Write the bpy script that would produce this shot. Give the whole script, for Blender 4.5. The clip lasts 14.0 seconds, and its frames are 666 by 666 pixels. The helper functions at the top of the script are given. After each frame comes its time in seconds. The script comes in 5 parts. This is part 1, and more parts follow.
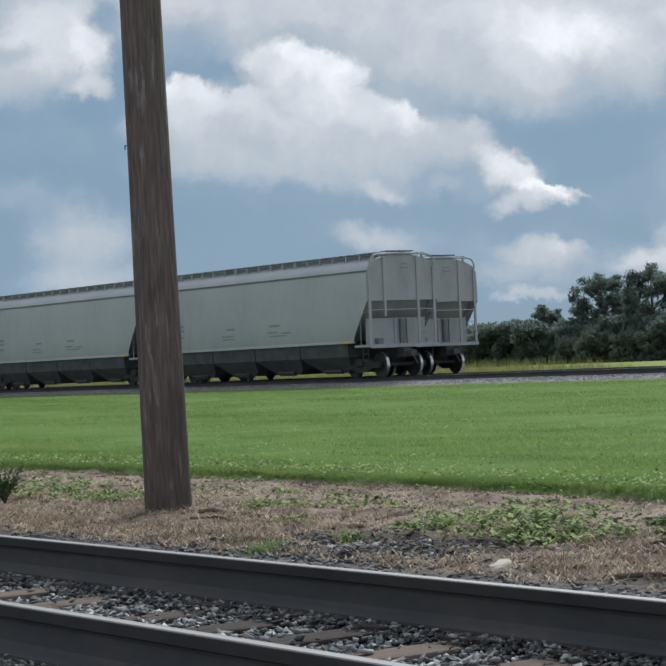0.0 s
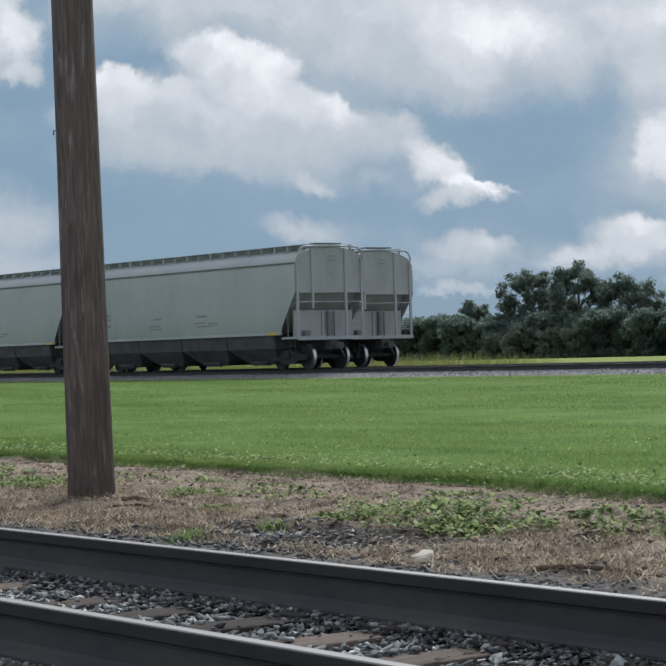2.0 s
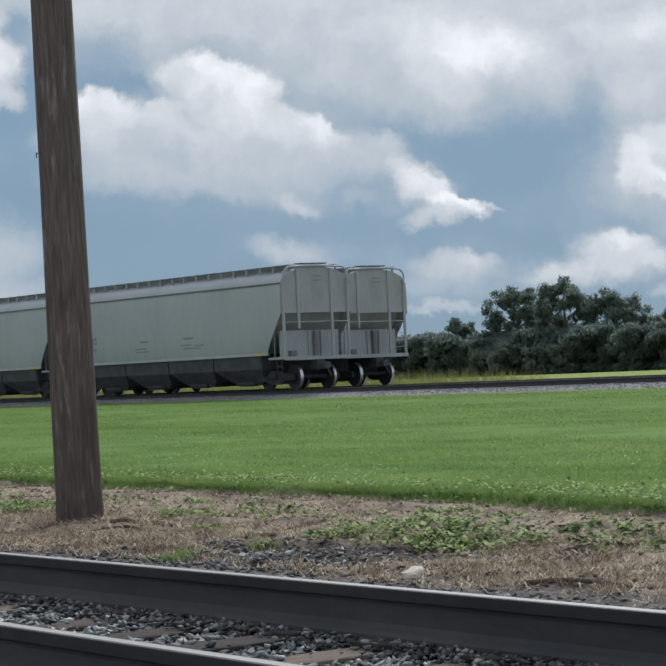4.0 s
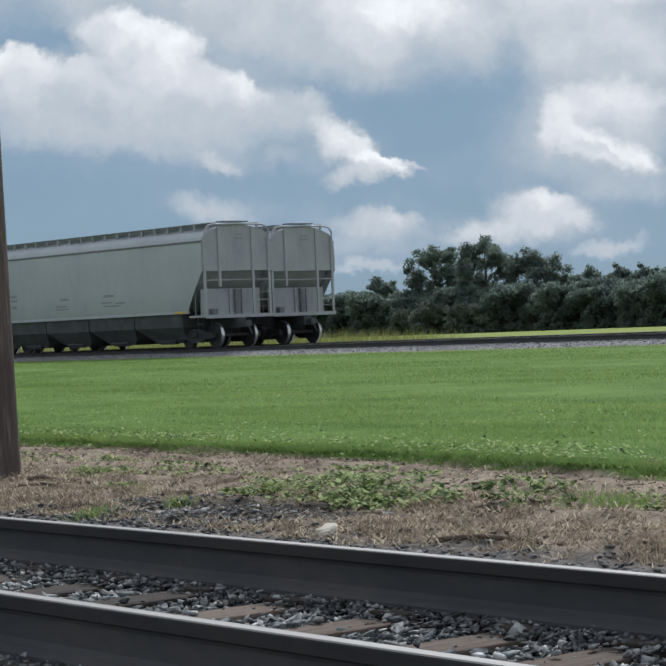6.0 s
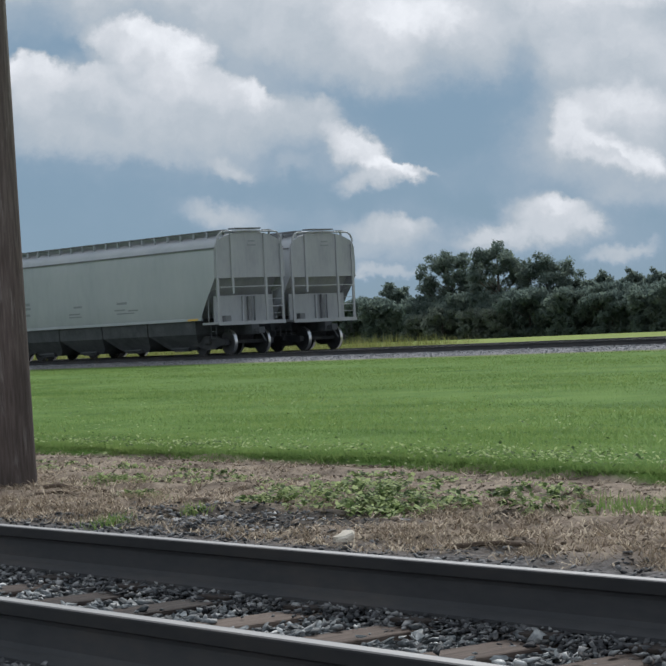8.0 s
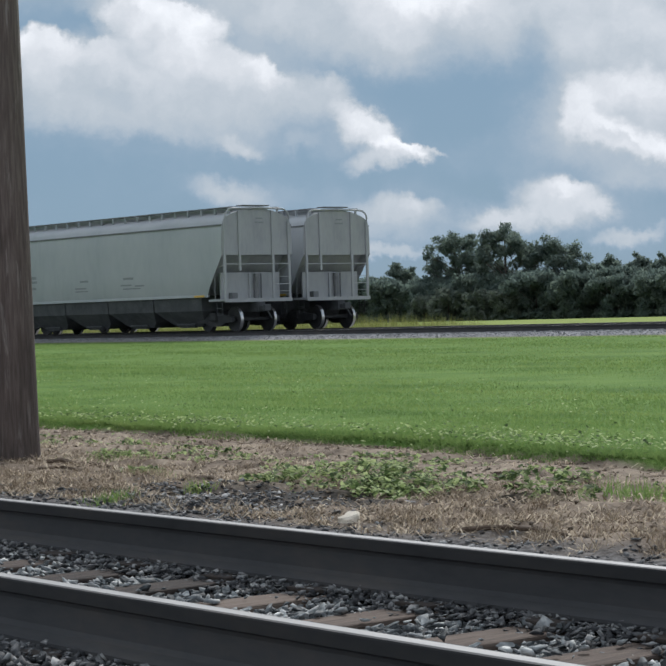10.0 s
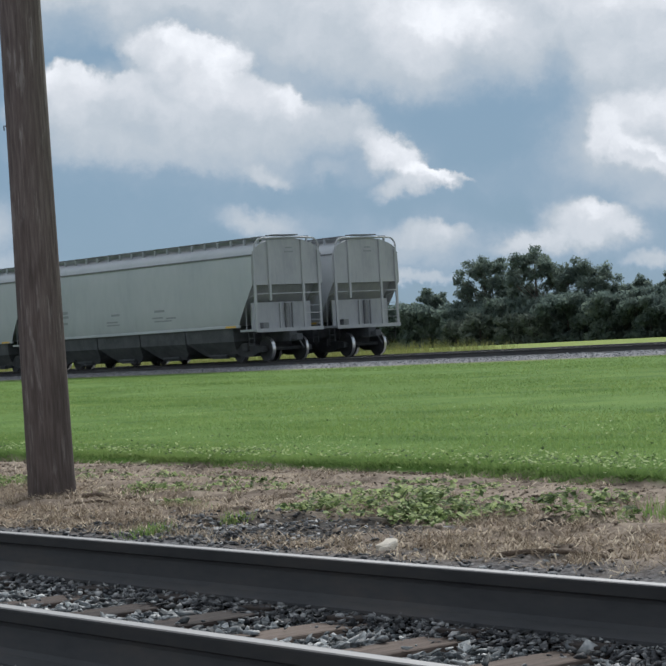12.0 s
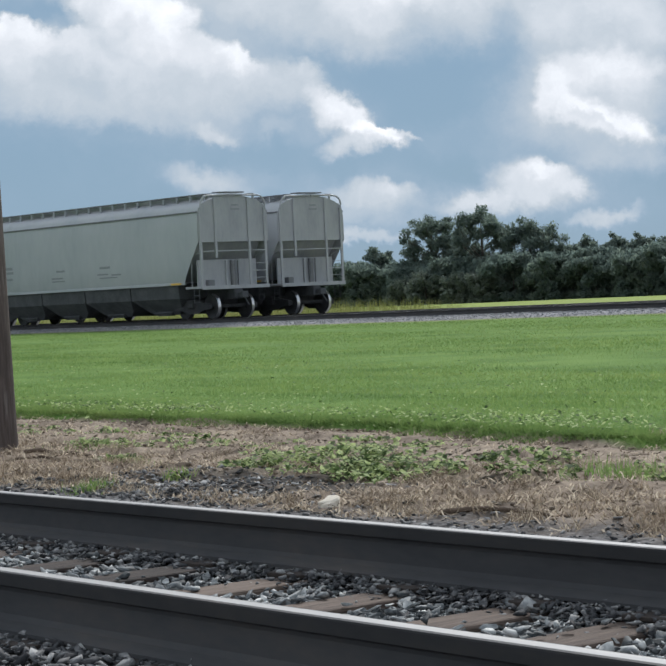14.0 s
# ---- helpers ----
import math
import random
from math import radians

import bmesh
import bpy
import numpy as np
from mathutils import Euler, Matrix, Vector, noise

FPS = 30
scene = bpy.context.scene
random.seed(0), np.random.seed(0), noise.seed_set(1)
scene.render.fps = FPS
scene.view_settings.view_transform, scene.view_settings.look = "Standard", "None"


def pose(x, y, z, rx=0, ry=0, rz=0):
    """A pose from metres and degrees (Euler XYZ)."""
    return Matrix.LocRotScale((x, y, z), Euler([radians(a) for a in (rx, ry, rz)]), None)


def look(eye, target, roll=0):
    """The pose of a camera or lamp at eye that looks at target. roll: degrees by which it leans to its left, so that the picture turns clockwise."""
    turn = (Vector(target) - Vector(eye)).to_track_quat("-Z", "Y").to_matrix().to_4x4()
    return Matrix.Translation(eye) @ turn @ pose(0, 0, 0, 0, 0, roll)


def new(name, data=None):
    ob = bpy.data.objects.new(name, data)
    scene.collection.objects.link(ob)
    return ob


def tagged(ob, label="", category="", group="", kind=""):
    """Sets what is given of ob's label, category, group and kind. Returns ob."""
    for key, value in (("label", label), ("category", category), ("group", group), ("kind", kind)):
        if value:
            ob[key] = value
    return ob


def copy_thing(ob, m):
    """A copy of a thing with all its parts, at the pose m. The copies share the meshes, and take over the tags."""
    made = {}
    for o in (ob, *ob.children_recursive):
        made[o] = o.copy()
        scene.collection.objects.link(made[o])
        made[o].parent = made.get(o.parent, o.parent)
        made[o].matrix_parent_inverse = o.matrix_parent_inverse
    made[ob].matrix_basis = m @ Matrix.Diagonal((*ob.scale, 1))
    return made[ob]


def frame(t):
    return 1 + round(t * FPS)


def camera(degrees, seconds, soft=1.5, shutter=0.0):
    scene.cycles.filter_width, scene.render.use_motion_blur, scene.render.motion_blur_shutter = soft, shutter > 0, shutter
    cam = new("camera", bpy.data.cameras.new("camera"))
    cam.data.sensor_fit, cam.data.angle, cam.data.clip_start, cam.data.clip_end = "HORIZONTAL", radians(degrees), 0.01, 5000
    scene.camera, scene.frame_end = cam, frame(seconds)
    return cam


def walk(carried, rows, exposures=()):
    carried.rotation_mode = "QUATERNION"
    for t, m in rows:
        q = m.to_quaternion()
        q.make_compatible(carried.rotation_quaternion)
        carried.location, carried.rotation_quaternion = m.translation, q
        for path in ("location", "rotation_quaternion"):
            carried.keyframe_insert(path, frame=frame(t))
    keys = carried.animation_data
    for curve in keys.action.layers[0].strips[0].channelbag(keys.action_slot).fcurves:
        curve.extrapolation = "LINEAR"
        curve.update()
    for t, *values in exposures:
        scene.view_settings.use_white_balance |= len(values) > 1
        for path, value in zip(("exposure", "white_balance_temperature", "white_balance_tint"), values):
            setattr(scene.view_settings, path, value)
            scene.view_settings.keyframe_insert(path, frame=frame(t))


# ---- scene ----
# ---- camera ----
cam = camera(17.12, 14.0, soft=1.9)
PATH = [
    (0.0, (0.035, -4.279, 0.852), (-50.187, 28.539, 1.693), -2.507),
    (0.5, (0.010, -4.252, 0.840), (-50.335, 28.382, 1.455), -2.116),
    (1.0, (0.023, -4.258, 0.841), (-50.695, 27.796, 1.244), -1.426),
    (1.5, (-0.014, -4.226, 0.823), (-49.892, 29.121, 0.361), -1.791),
    (2.0, (0.025, -4.267, 0.833), (-49.100, 30.178, 1.400), -1.591),
    (2.5, (0.017, -4.256, 0.829), (-49.158, 30.120, 1.229), -1.989),
    (2.8, (0.007, -4.251, 0.834), (-50.088, 28.767, 1.377), -2.014),
    (3.0, (0.007, -4.249, 0.824), (-49.878, 29.088, 1.257), -2.273),
    (3.5, (0.008, -4.249, 0.822), (-49.212, 30.061, 1.260), -2.329),
    (4.0, (0.007, -4.252, 0.819), (-48.890, 30.504, 1.915), -2.554),
    (4.2, (0.038, -4.280, 0.813), (-47.935, 31.743, 1.766), -1.901),
    (6.3, (0.085, -4.267, 0.819), (-47.578, 32.178, 0.687), -2.406),
    (6.5, (0.073, -4.276, 0.818), (-47.615, 32.136, 0.789), -2.453),
    (7.0, (0.059, -4.266, 0.827), (-47.828, 31.883, 1.202), -2.160),
    (7.5, (0.054, -4.265, 0.824), (-47.877, 31.828, 0.755), -2.305),
    (7.7, (0.084, -4.289, 0.825), (-47.766, 31.910, 0.910), -2.710),
    (9.8, (-0.011, -4.233, 0.822), (-48.231, 31.467, 0.277), -1.671),
    (10.0, (-0.013, -4.233, 0.826), (-47.997, 31.785, 0.320), -1.617),
    (10.5, (-0.043, -4.217, 0.821), (-47.705, 32.226, 0.392), -2.036),
    (11.0, (-0.009, -4.247, 0.826), (-48.339, 31.306, 0.310), -2.684),
    (11.1, (-0.017, -4.243, 0.828), (-48.868, 30.587, 0.150), -2.577),
    (11.4, (-0.038, -4.219, 0.823), (-48.978, 30.485, 0.097), -2.249),
    (11.5, (-0.065, -4.205, 0.818), (-48.552, 31.136, 0.494), -2.140),
    (12.0, (-0.062, -4.203, 0.821), (-48.542, 31.146, 1.105), -3.079),
    (12.5, (-0.060, -4.198, 0.825), (-47.780, 32.172, 1.100), -2.854),
    (13.0, (-0.056, -4.195, 0.821), (-47.798, 32.147, 0.777), -3.217),
    (13.5, (-0.045, -4.202, 0.816), (-47.355, 32.674, -0.553), -1.893),
    (14.0, (-0.072, -4.181, 0.813), (-47.703, 32.293, -0.106), -2.654),
]
walk(cam, [(t, look(eye, target, roll)) for t, eye, target, roll in PATH],
     exposures=[(t, stops, 6170, 10) for t, stops in (
         (0.0, 0.30), (0.5, 0.22), (1.0, 0.22), (1.5, 0.38), (2.0, 0.28), (2.5, 0.30), (3.0, 0.28), (3.5, 0.34), (4.0, 0.28), (6.5, 0.30), (7.0, 0.26),
         (7.5, 0.20), (10.0, 0.34), (10.5, 0.34), (11.0, 0.32), (11.5, 0.48), (12.0, 0.34), (12.5, 0.28), (13.0, 0.20), (13.5, 0.30), (14.0, 0.48))])

# ---- plan, in metres: the near track runs along x, its rail tops lie at z = 0 ----
HEAD = 0.7525           # half the distance between rail heads
TIE_TOP = -0.205
YARD_Y, YARD_Z = 43.13, 0.288   # centre and rail height of the first yard track
SPACING = 4.3           # to the second yard track
POLE = (-14.65, 3.77)
END_A = -67.63          # end posts of the standing car
PITCH = 18.0
HALF = 8.45
LAWN = 6.75
rng = np.random.default_rng(7)

# ---- light ----
SUN_AZ, SUN_EL = radians(38), radians(40)   # azimuth to the left of +y
sun = new("sun", bpy.data.lights.new("sun", "SUN"))
sun.data.energy, sun.data.angle, sun.data.color = 2.4, radians(12), (1.0, 0.96, 0.9)
sun.matrix_world = look((-math.sin(SUN_AZ) * 50, math.cos(SUN_AZ) * 50, math.tan(SUN_EL) * 50), (0, 0, 0))

AZ = radians(54.5)
AHEAD, RIGHT = Vector((-math.sin(AZ), math.cos(AZ), 0)), Vector((math.cos(AZ), math.sin(AZ), 0))
# clouds, far to near: place (right, up), half width, half height, slant, tone (0 blue, 1 white), cover, softness
HIGH_SHEET = [
    (0.0169, 0.1651, 0.2499, 0.0327, -2, 0.66, 0.95, 0.7), (0.0311, 0.1358, 0.0635, 0.0231, -2, 0.64, 0.85, 0.8),
    (0.0046, 0.1463, 0.0384, 0.0134, -2, 0.52, 0.60, 0.9), (0.1371, 0.1302, 0.0735, 0.0213, -2, 0.62, 0.90, 0.8),
    (0.0690, 0.1171, 0.0520, 0.0173, -10, 0.55, 0.80, 0.8), (0.1018, 0.1179, 0.0328, 0.0154, -2, 0.48, 0.80, 0.8),
    (0.0662, 0.1461, 0.0366, 0.0144, -12, 0.97, 0.90, 0.8), (0.1553, 0.1499, 0.0445, 0.0097, -2, 0.86, 0.80, 0.8),
    (0.1656, 0.1157, 0.0387, 0.0232, -2, 0.66, 0.90, 0.7), (0.0503, 0.1332, 0.0231, 0.0096, -27, 0.74, 0.60, 0.9),
    (0.0164, 0.1536, 0.0500, 0.0077, -2, 0.70, 0.50, 0.9),
]
GAPS = [
    (0.0969, 0.0911, 0.0366, 0.0231, -20, 0.02, 0.95, 0.8), (0.1186, 0.1019, 0.0116, 0.0232, -2, 0.10, 0.80, 0.9),
    (-0.0898, 0.1341, 0.0153, 0.0105, -27, 0.10, 0.90, 0.7), (-0.1006, 0.1498, 0.0210, 0.0115, -2, 0.22, 0.70, 0.9),
    (0.0960, 0.0680, 0.0289, 0.0106, -7, 0.20, 0.80, 0.8), (0.1213, 0.0710, 0.0135, 0.0116, -2, 0.42, 0.70, 0.9),
]
MAIN_CLOUD = [
    (-0.0467, 0.1067, 0.0708, 0.0220, -8, 0.58, 0.95, 0.8), (-0.0703, 0.0912, 0.0574, 0.0086, -4, 0.54, 0.80, 0.8),
    (-0.0303, 0.0841, 0.0326, 0.0077, -14, 0.46, 0.80, 0.9), (-0.0162, 0.0768, 0.0115, 0.0042, -24, 0.62, 0.80, 0.8),
    (-0.1035, 0.1240, 0.0172, 0.0115, -2, 0.86, 0.95, 0.3), (-0.1078, 0.1117, 0.0229, 0.0115, -2, 0.72, 0.70, 0.8),
    (-0.0778, 0.1212, 0.0172, 0.0067, 6, 0.76, 0.90, 0.5), (-0.0516, 0.1309, 0.0287, 0.0134, -24, 0.80, 0.95, 0.3),
    (-0.0418, 0.1373, 0.0211, 0.0080, -20, 0.93, 0.90, 0.4), (-0.0306, 0.1283, 0.0105, 0.0115, -37, 0.95, 0.80, 0.6),
]
MAIN_FOLDS = [
    (-0.0150, 0.1089, 0.0249, 0.0100, -30, 0.76, 0.90, 0.5), (-0.0022, 0.1077, 0.0138, 0.0061, -37, 0.88, 0.85, 0.5),
    (-0.0619, 0.1120, 0.0306, 0.0086, -20, 0.66, 0.70, 0.9), (-0.0242, 0.0954, 0.0364, 0.0105, -8, 0.56, 0.80, 0.9),
    (-0.0653, 0.1227, 0.0134, 0.0042, -37, 0.58, 0.50, 0.9), (0.0143, 0.0979, 0.0144, 0.0106, -2, 0.55, 0.80, 0.8),
    (0.0261, 0.1051, 0.0115, 0.0046, -17, 0.68, 0.70, 0.8), (-0.0387, 0.1180, 0.0249, 0.0077, -27, 0.80, 0.60, 0.9),
    (-0.0948, 0.0998, 0.0248, 0.0067, -2, 0.62, 0.60, 0.9),
]
TRAILING_CLOUD = [
    (0.0333, 0.0895, 0.0077, 0.0144, 28, 0.66, 0.85, 0.7), (0.0426, 0.0815, 0.0183, 0.0096, -44, 0.84, 0.95, 0.5),
    (0.0558, 0.0737, 0.0164, 0.0050, -16, 0.95, 0.95, 0.4), (0.0460, 0.0694, 0.0135, 0.0050, 8, 0.70, 0.80, 0.8),
    (0.0711, 0.0724, 0.0087, 0.0017, -7, 0.70, 0.80, 0.8), (0.0117, 0.0783, 0.0077, 0.0042, -2, 0.40, 0.70, 0.9),
    (0.0214, 0.0803, 0.0115, 0.0086, -2, 0.30, 0.50, 0.9),
]
EAST_CLOUD = [
    (0.1606, 0.0869, 0.0368, 0.0213, -2, 0.66, 0.85, 0.8), (0.1493, 0.0951, 0.0174, 0.0097, 13, 0.80, 0.80, 0.6),
    (0.1383, 0.0868, 0.0097, 0.0116, -12, 0.86, 0.90, 0.5), (0.1525, 0.0776, 0.0155, 0.0073, -17, 0.92, 0.80, 0.6),
    (0.1696, 0.0702, 0.0174, 0.0077, -12, 0.93, 0.85, 0.6), (0.1726, 0.0981, 0.0174, 0.0087, -2, 0.84, 0.70, 0.8),
    (0.1562, 0.0736, 0.0135, 0.0027, -27, 0.62, 0.70, 0.8), (0.1710, 0.0557, 0.0213, 0.0077, -2, 0.50, 0.70, 0.9),
    (0.1629, 0.0473, 0.0174, 0.0077, -2, 0.20, 0.70, 0.9),
]
HAZE = [
    (-0.0440, 0.0778, 0.0823, 0.0134, -5, 0.24, 0.70, 0.9), (0.0387, 0.0797, 0.0327, 0.0211, -22, 0.28, 0.60, 0.9),
    (0.1525, 0.0776, 0.0464, 0.0368, -2, 0.42, 0.75, 0.9), (0.1019, 0.0697, 0.0270, 0.0116, -12, 0.17, 0.70, 0.9),
    (0.0545, 0.0406, 0.0327, 0.0164, -2, 0.34, 0.70, 0.9), (0.1143, 0.0404, 0.0444, 0.0093, -2, 0.38, 0.75, 0.9),
    (0.1605, 0.0348, 0.0368, 0.0116, -2, 0.22, 0.70, 0.9), (-0.0065, 0.0544, 0.0499, 0.0115, -7, 0.30, 0.60, 0.9),
    (0.0131, 0.0652, 0.0576, 0.0077, -2, 0.10, 0.50, 0.9),
]
LOW_CLOUDS = [
    (0.1300, 0.0471, 0.0241, 0.0097, -10, 0.70, 0.90, 0.7), (0.1350, 0.0521, 0.0116, 0.0046, -7, 0.88, 0.85, 0.7),
    (0.1454, 0.0450, 0.0097, 0.0043, -17, 0.78, 0.85, 0.7), (0.1066, 0.0403, 0.0232, 0.0050, 2, 0.68, 0.85, 0.7),
    (0.1594, 0.0314, 0.0165, 0.0039, 10, 0.60, 0.75, 0.8), (0.0527, 0.0445, 0.0202, 0.0069, -6, 0.62, 0.80, 0.8),
    (0.0634, 0.0476, 0.0087, 0.0039, -12, 0.74, 0.70, 0.8), (-0.0199, 0.0549, 0.0201, 0.0065, -18, 0.58, 0.75, 0.9),
    (0.0502, 0.0277, 0.0192, 0.0029, -2, 0.60, 0.75, 0.8), (0.0428, 0.0362, 0.0250, 0.0054, -2, 0.46, 0.60, 0.9),
    (0.0792, 0.0320, 0.0231, 0.0058, -2, 0.28, 0.50, 0.9),
]
WEST_CLOUD = [
    (-0.1756, 0.1429, 0.0351, 0.0214, -3, 0.62, 0.90, 0.6), (-0.1634, 0.1539, 0.0214, 0.0214, -3, 0.76, 0.90, 0.5),
    (-0.1453, 0.1452, 0.0093, 0.0165, 12, 0.84, 0.90, 0.5), (-0.1469, 0.1288, 0.0117, 0.0062, -3, 0.74, 0.80, 0.6),
    (-0.1812, 0.1480, 0.0117, 0.0058, -3, 0.36, 0.70, 0.9), (-0.1712, 0.1077, 0.0642, 0.0107, -3, 0.16, 0.80, 0.8),
    (-0.1512, 0.1194, 0.0087, 0.0049, -3, 0.02, 0.70, 0.8), (-0.1518, 0.0603, 0.0272, 0.0184, -3, 0.58, 0.80, 0.8),
    (-0.1782, 0.0809, 0.0253, 0.0107, -3, 0.36, 0.70, 0.9), (-0.1377, 0.1623, 0.0074, 0.0117, -3, 0.12, 0.80, 0.7),
    (-0.1525, 0.0430, 0.0349, 0.0078, -3, 0.56, 0.70, 0.9),
]


def build_sky():
    world = bpy.data.worlds.new("sky")
    scene.world = world
    world.use_nodes = True
    nt = world.node_tree
    nt.nodes.clear()
    N, L = nt.nodes.new, nt.links.new

    def math_(op, a, b=None, c=None, clamp=False):
        n = N("ShaderNodeMath")
        n.operation, n.use_clamp = op, clamp
        for k, v in enumerate((a, b, c)):
            if v is None:
                continue
            if isinstance(v, (int, float)):
                n.inputs[k].default_value = v
            else:
                L(v, n.inputs[k])
        return n.outputs[0]

    def vec(op, a, b):
        n = N("ShaderNodeVectorMath")
        n.operation = op
        for k, v in enumerate((a, b)):
            if v is None:
                continue
            if isinstance(v, (tuple, Vector)):
                n.inputs[k].default_value = v
            else:
                L(v, n.inputs[k])
        return n

    def smooth(v, lo, hi, a=0.0, b=1.0):
        n = N("ShaderNodeMapRange")
        n.interpolation_type = "SMOOTHSTEP"
        L(v, n.inputs[0])
        for k, x in enumerate((lo, hi, a, b)):
            n.inputs[k + 1].default_value = x
        return n.outputs[0]

    def fbm(v, scale, detail, rough=0.55):
        n = N("ShaderNodeTexNoise")
        L(v, n.inputs["Vector"])
        n.inputs["Scale"].default_value, n.inputs["Detail"].default_value, n.inputs["Roughness"].default_value = scale, detail, rough
        return n

    way = N("ShaderNodeTexCoord").outputs["Generated"]
    front = vec("DOT_PRODUCT", way, AHEAD).outputs["Value"]
    side = vec("DOT_PRODUCT", way, RIGHT).outputs["Value"]
    up = N("ShaderNodeSeparateXYZ")
    L(way, up.inputs[0])
    depth = math_("MAXIMUM", front, 0.05)
    flat = N("ShaderNodeCombineXYZ")
    L(math_("DIVIDE", side, depth), flat.inputs[0])
    L(math_("DIVIDE", up.outputs[2], depth), flat.inputs[1])
    # wind-torn edges: the place is pushed about by three sizes of noise before the clouds are laid
    spot = flat.outputs[0]
    bent = spot
    for scale, detail, push in ((22, 5, 0.016), (70, 6, 0.014), (230, 5, 0.0045)):
        swirl = vec("SUBTRACT", fbm(spot, scale, detail, 0.6).outputs["Color"], (0.5, 0.5, 0.5))
        shove = vec("SCALE", swirl.outputs[0], None)
        shove.inputs["Scale"].default_value = push
        bent = vec("ADD", bent, shove.outputs[0]).outputs[0]
    tone = math_("MULTIPLY_ADD", math_("SUBTRACT", fbm(spot, 14, 5).outputs["Fac"], 0.5), 0.30, 0.06)
    for bank in (HIGH_SHEET, GAPS, HAZE, WEST_CLOUD, EAST_CLOUD, MAIN_CLOUD, MAIN_FOLDS, TRAILING_CLOUD, LOW_CLOUDS):
        # one bank after the other: each waits for the tone below it, which nudges it by next to nothing
        after = vec("MULTIPLY_ADD", tone, (1e-7, 1e-7, 0.0))
        L(bent, after.inputs[2])
        bent = after.outputs[0]
        for x, y, w, h, slant, value, weight, soft in bank:
            at = N("ShaderNodeMapping")
            at.vector_type = "TEXTURE"
            L(bent, at.inputs["Vector"])
            at.inputs["Location"].default_value = (x, y, 0)
            at.inputs["Rotation"].default_value = (0, 0, radians(slant))
            at.inputs["Scale"].default_value = (w, h, 1)
            d = vec("LENGTH", at.outputs[0], None).outputs["Value"]
            # flat undersides fade out, crowns stay crisp
            under = smooth(vec("DOT_PRODUCT", at.outputs[0], (-0.15, 1.0, 0.0)).outputs["Value"], -1.30, 0.25, soft ** 2, 1.0)
            laid = N("ShaderNodeMix")
            L(math_("MULTIPLY", under, smooth(d, 1 + 0.55 * soft, max(0.05, 1 - 0.85 * soft), 0.0, weight)), laid.inputs[0])
            L(tone, laid.inputs[2])
            laid.inputs[3].default_value = value
            tone = laid.outputs[0]
    puff = math_("SUBTRACT", fbm(bent, 55, 7, 0.6).outputs["Fac"], 0.5)
    ahead = math_("ADD", tone, math_("MULTIPLY", puff, math_("MULTIPLY_ADD", tone, 0.42, 0.08)))
    around = fbm(way, 3.2, 6, 0.6).outputs["Fac"]
    around = smooth(around, 0.35, 0.62)
    view = smooth(front, 0.86, 0.95)
    mix = N("ShaderNodeMix")
    L(view, mix.inputs[0]), L(around, mix.inputs[2]), L(ahead, mix.inputs[3])
    cover = mix.outputs[0]
    air = N("ShaderNodeTexSky")
    air.sky_type, air.sun_disc = "NISHITA", False
    air.sun_elevation, air.sun_rotation = SUN_EL, -SUN_AZ
    air.air_density, air.dust_density, air.ozone_density = 1.0, 0.6, 2.0
    blue = N("ShaderNodeMix")
    blue.data_type, blue.blend_type = "RGBA", "MULTIPLY"
    blue.inputs[0].default_value = 1.0
    L(air.outputs[0], blue.inputs[6])
    blue.inputs[7].default_value = (0.0235, 0.0270, 0.0320, 1)
    clear = N("ShaderNodeMix")
    clear.data_type = "RGBA"
    clear.inputs[0].default_value = 0.8
    L(blue.outputs[2], clear.inputs[6])
    clear.inputs[7].default_value = (0.205, 0.298, 0.385, 1)
    ramp = N("ShaderNodeValToRGB")
    ramp.color_ramp.elements[0].position, ramp.color_ramp.elements[0].color = 0.0, (0.195, 0.288, 0.378, 1)
    ramp.color_ramp.elements[1].position, ramp.color_ramp.elements[1].color = 1.0, (0.80, 0.80, 0.805, 1)
    for at, c in ((0.25, (0.275, 0.345, 0.412, 1)), (0.50, (0.410, 0.448, 0.480, 1)), (0.75, (0.575, 0.588, 0.605, 1))):
        ramp.color_ramp.elements.new(at).color = c
    L(cover, ramp.inputs[0])
    both = N("ShaderNodeMix")
    both.data_type = "RGBA"
    L(smooth(cover, 0.02, 0.30), both.inputs[0])
    L(clear.outputs[2], both.inputs[6]), L(ramp.outputs[0], both.inputs[7])
    back = N("ShaderNodeBackground")
    back.inputs[1].default_value = 1.0
    L(both.outputs[2], back.inputs[0])
    out = N("ShaderNodeOutputWorld")
    L(back.outputs[0], out.inputs[0])


build_sky()


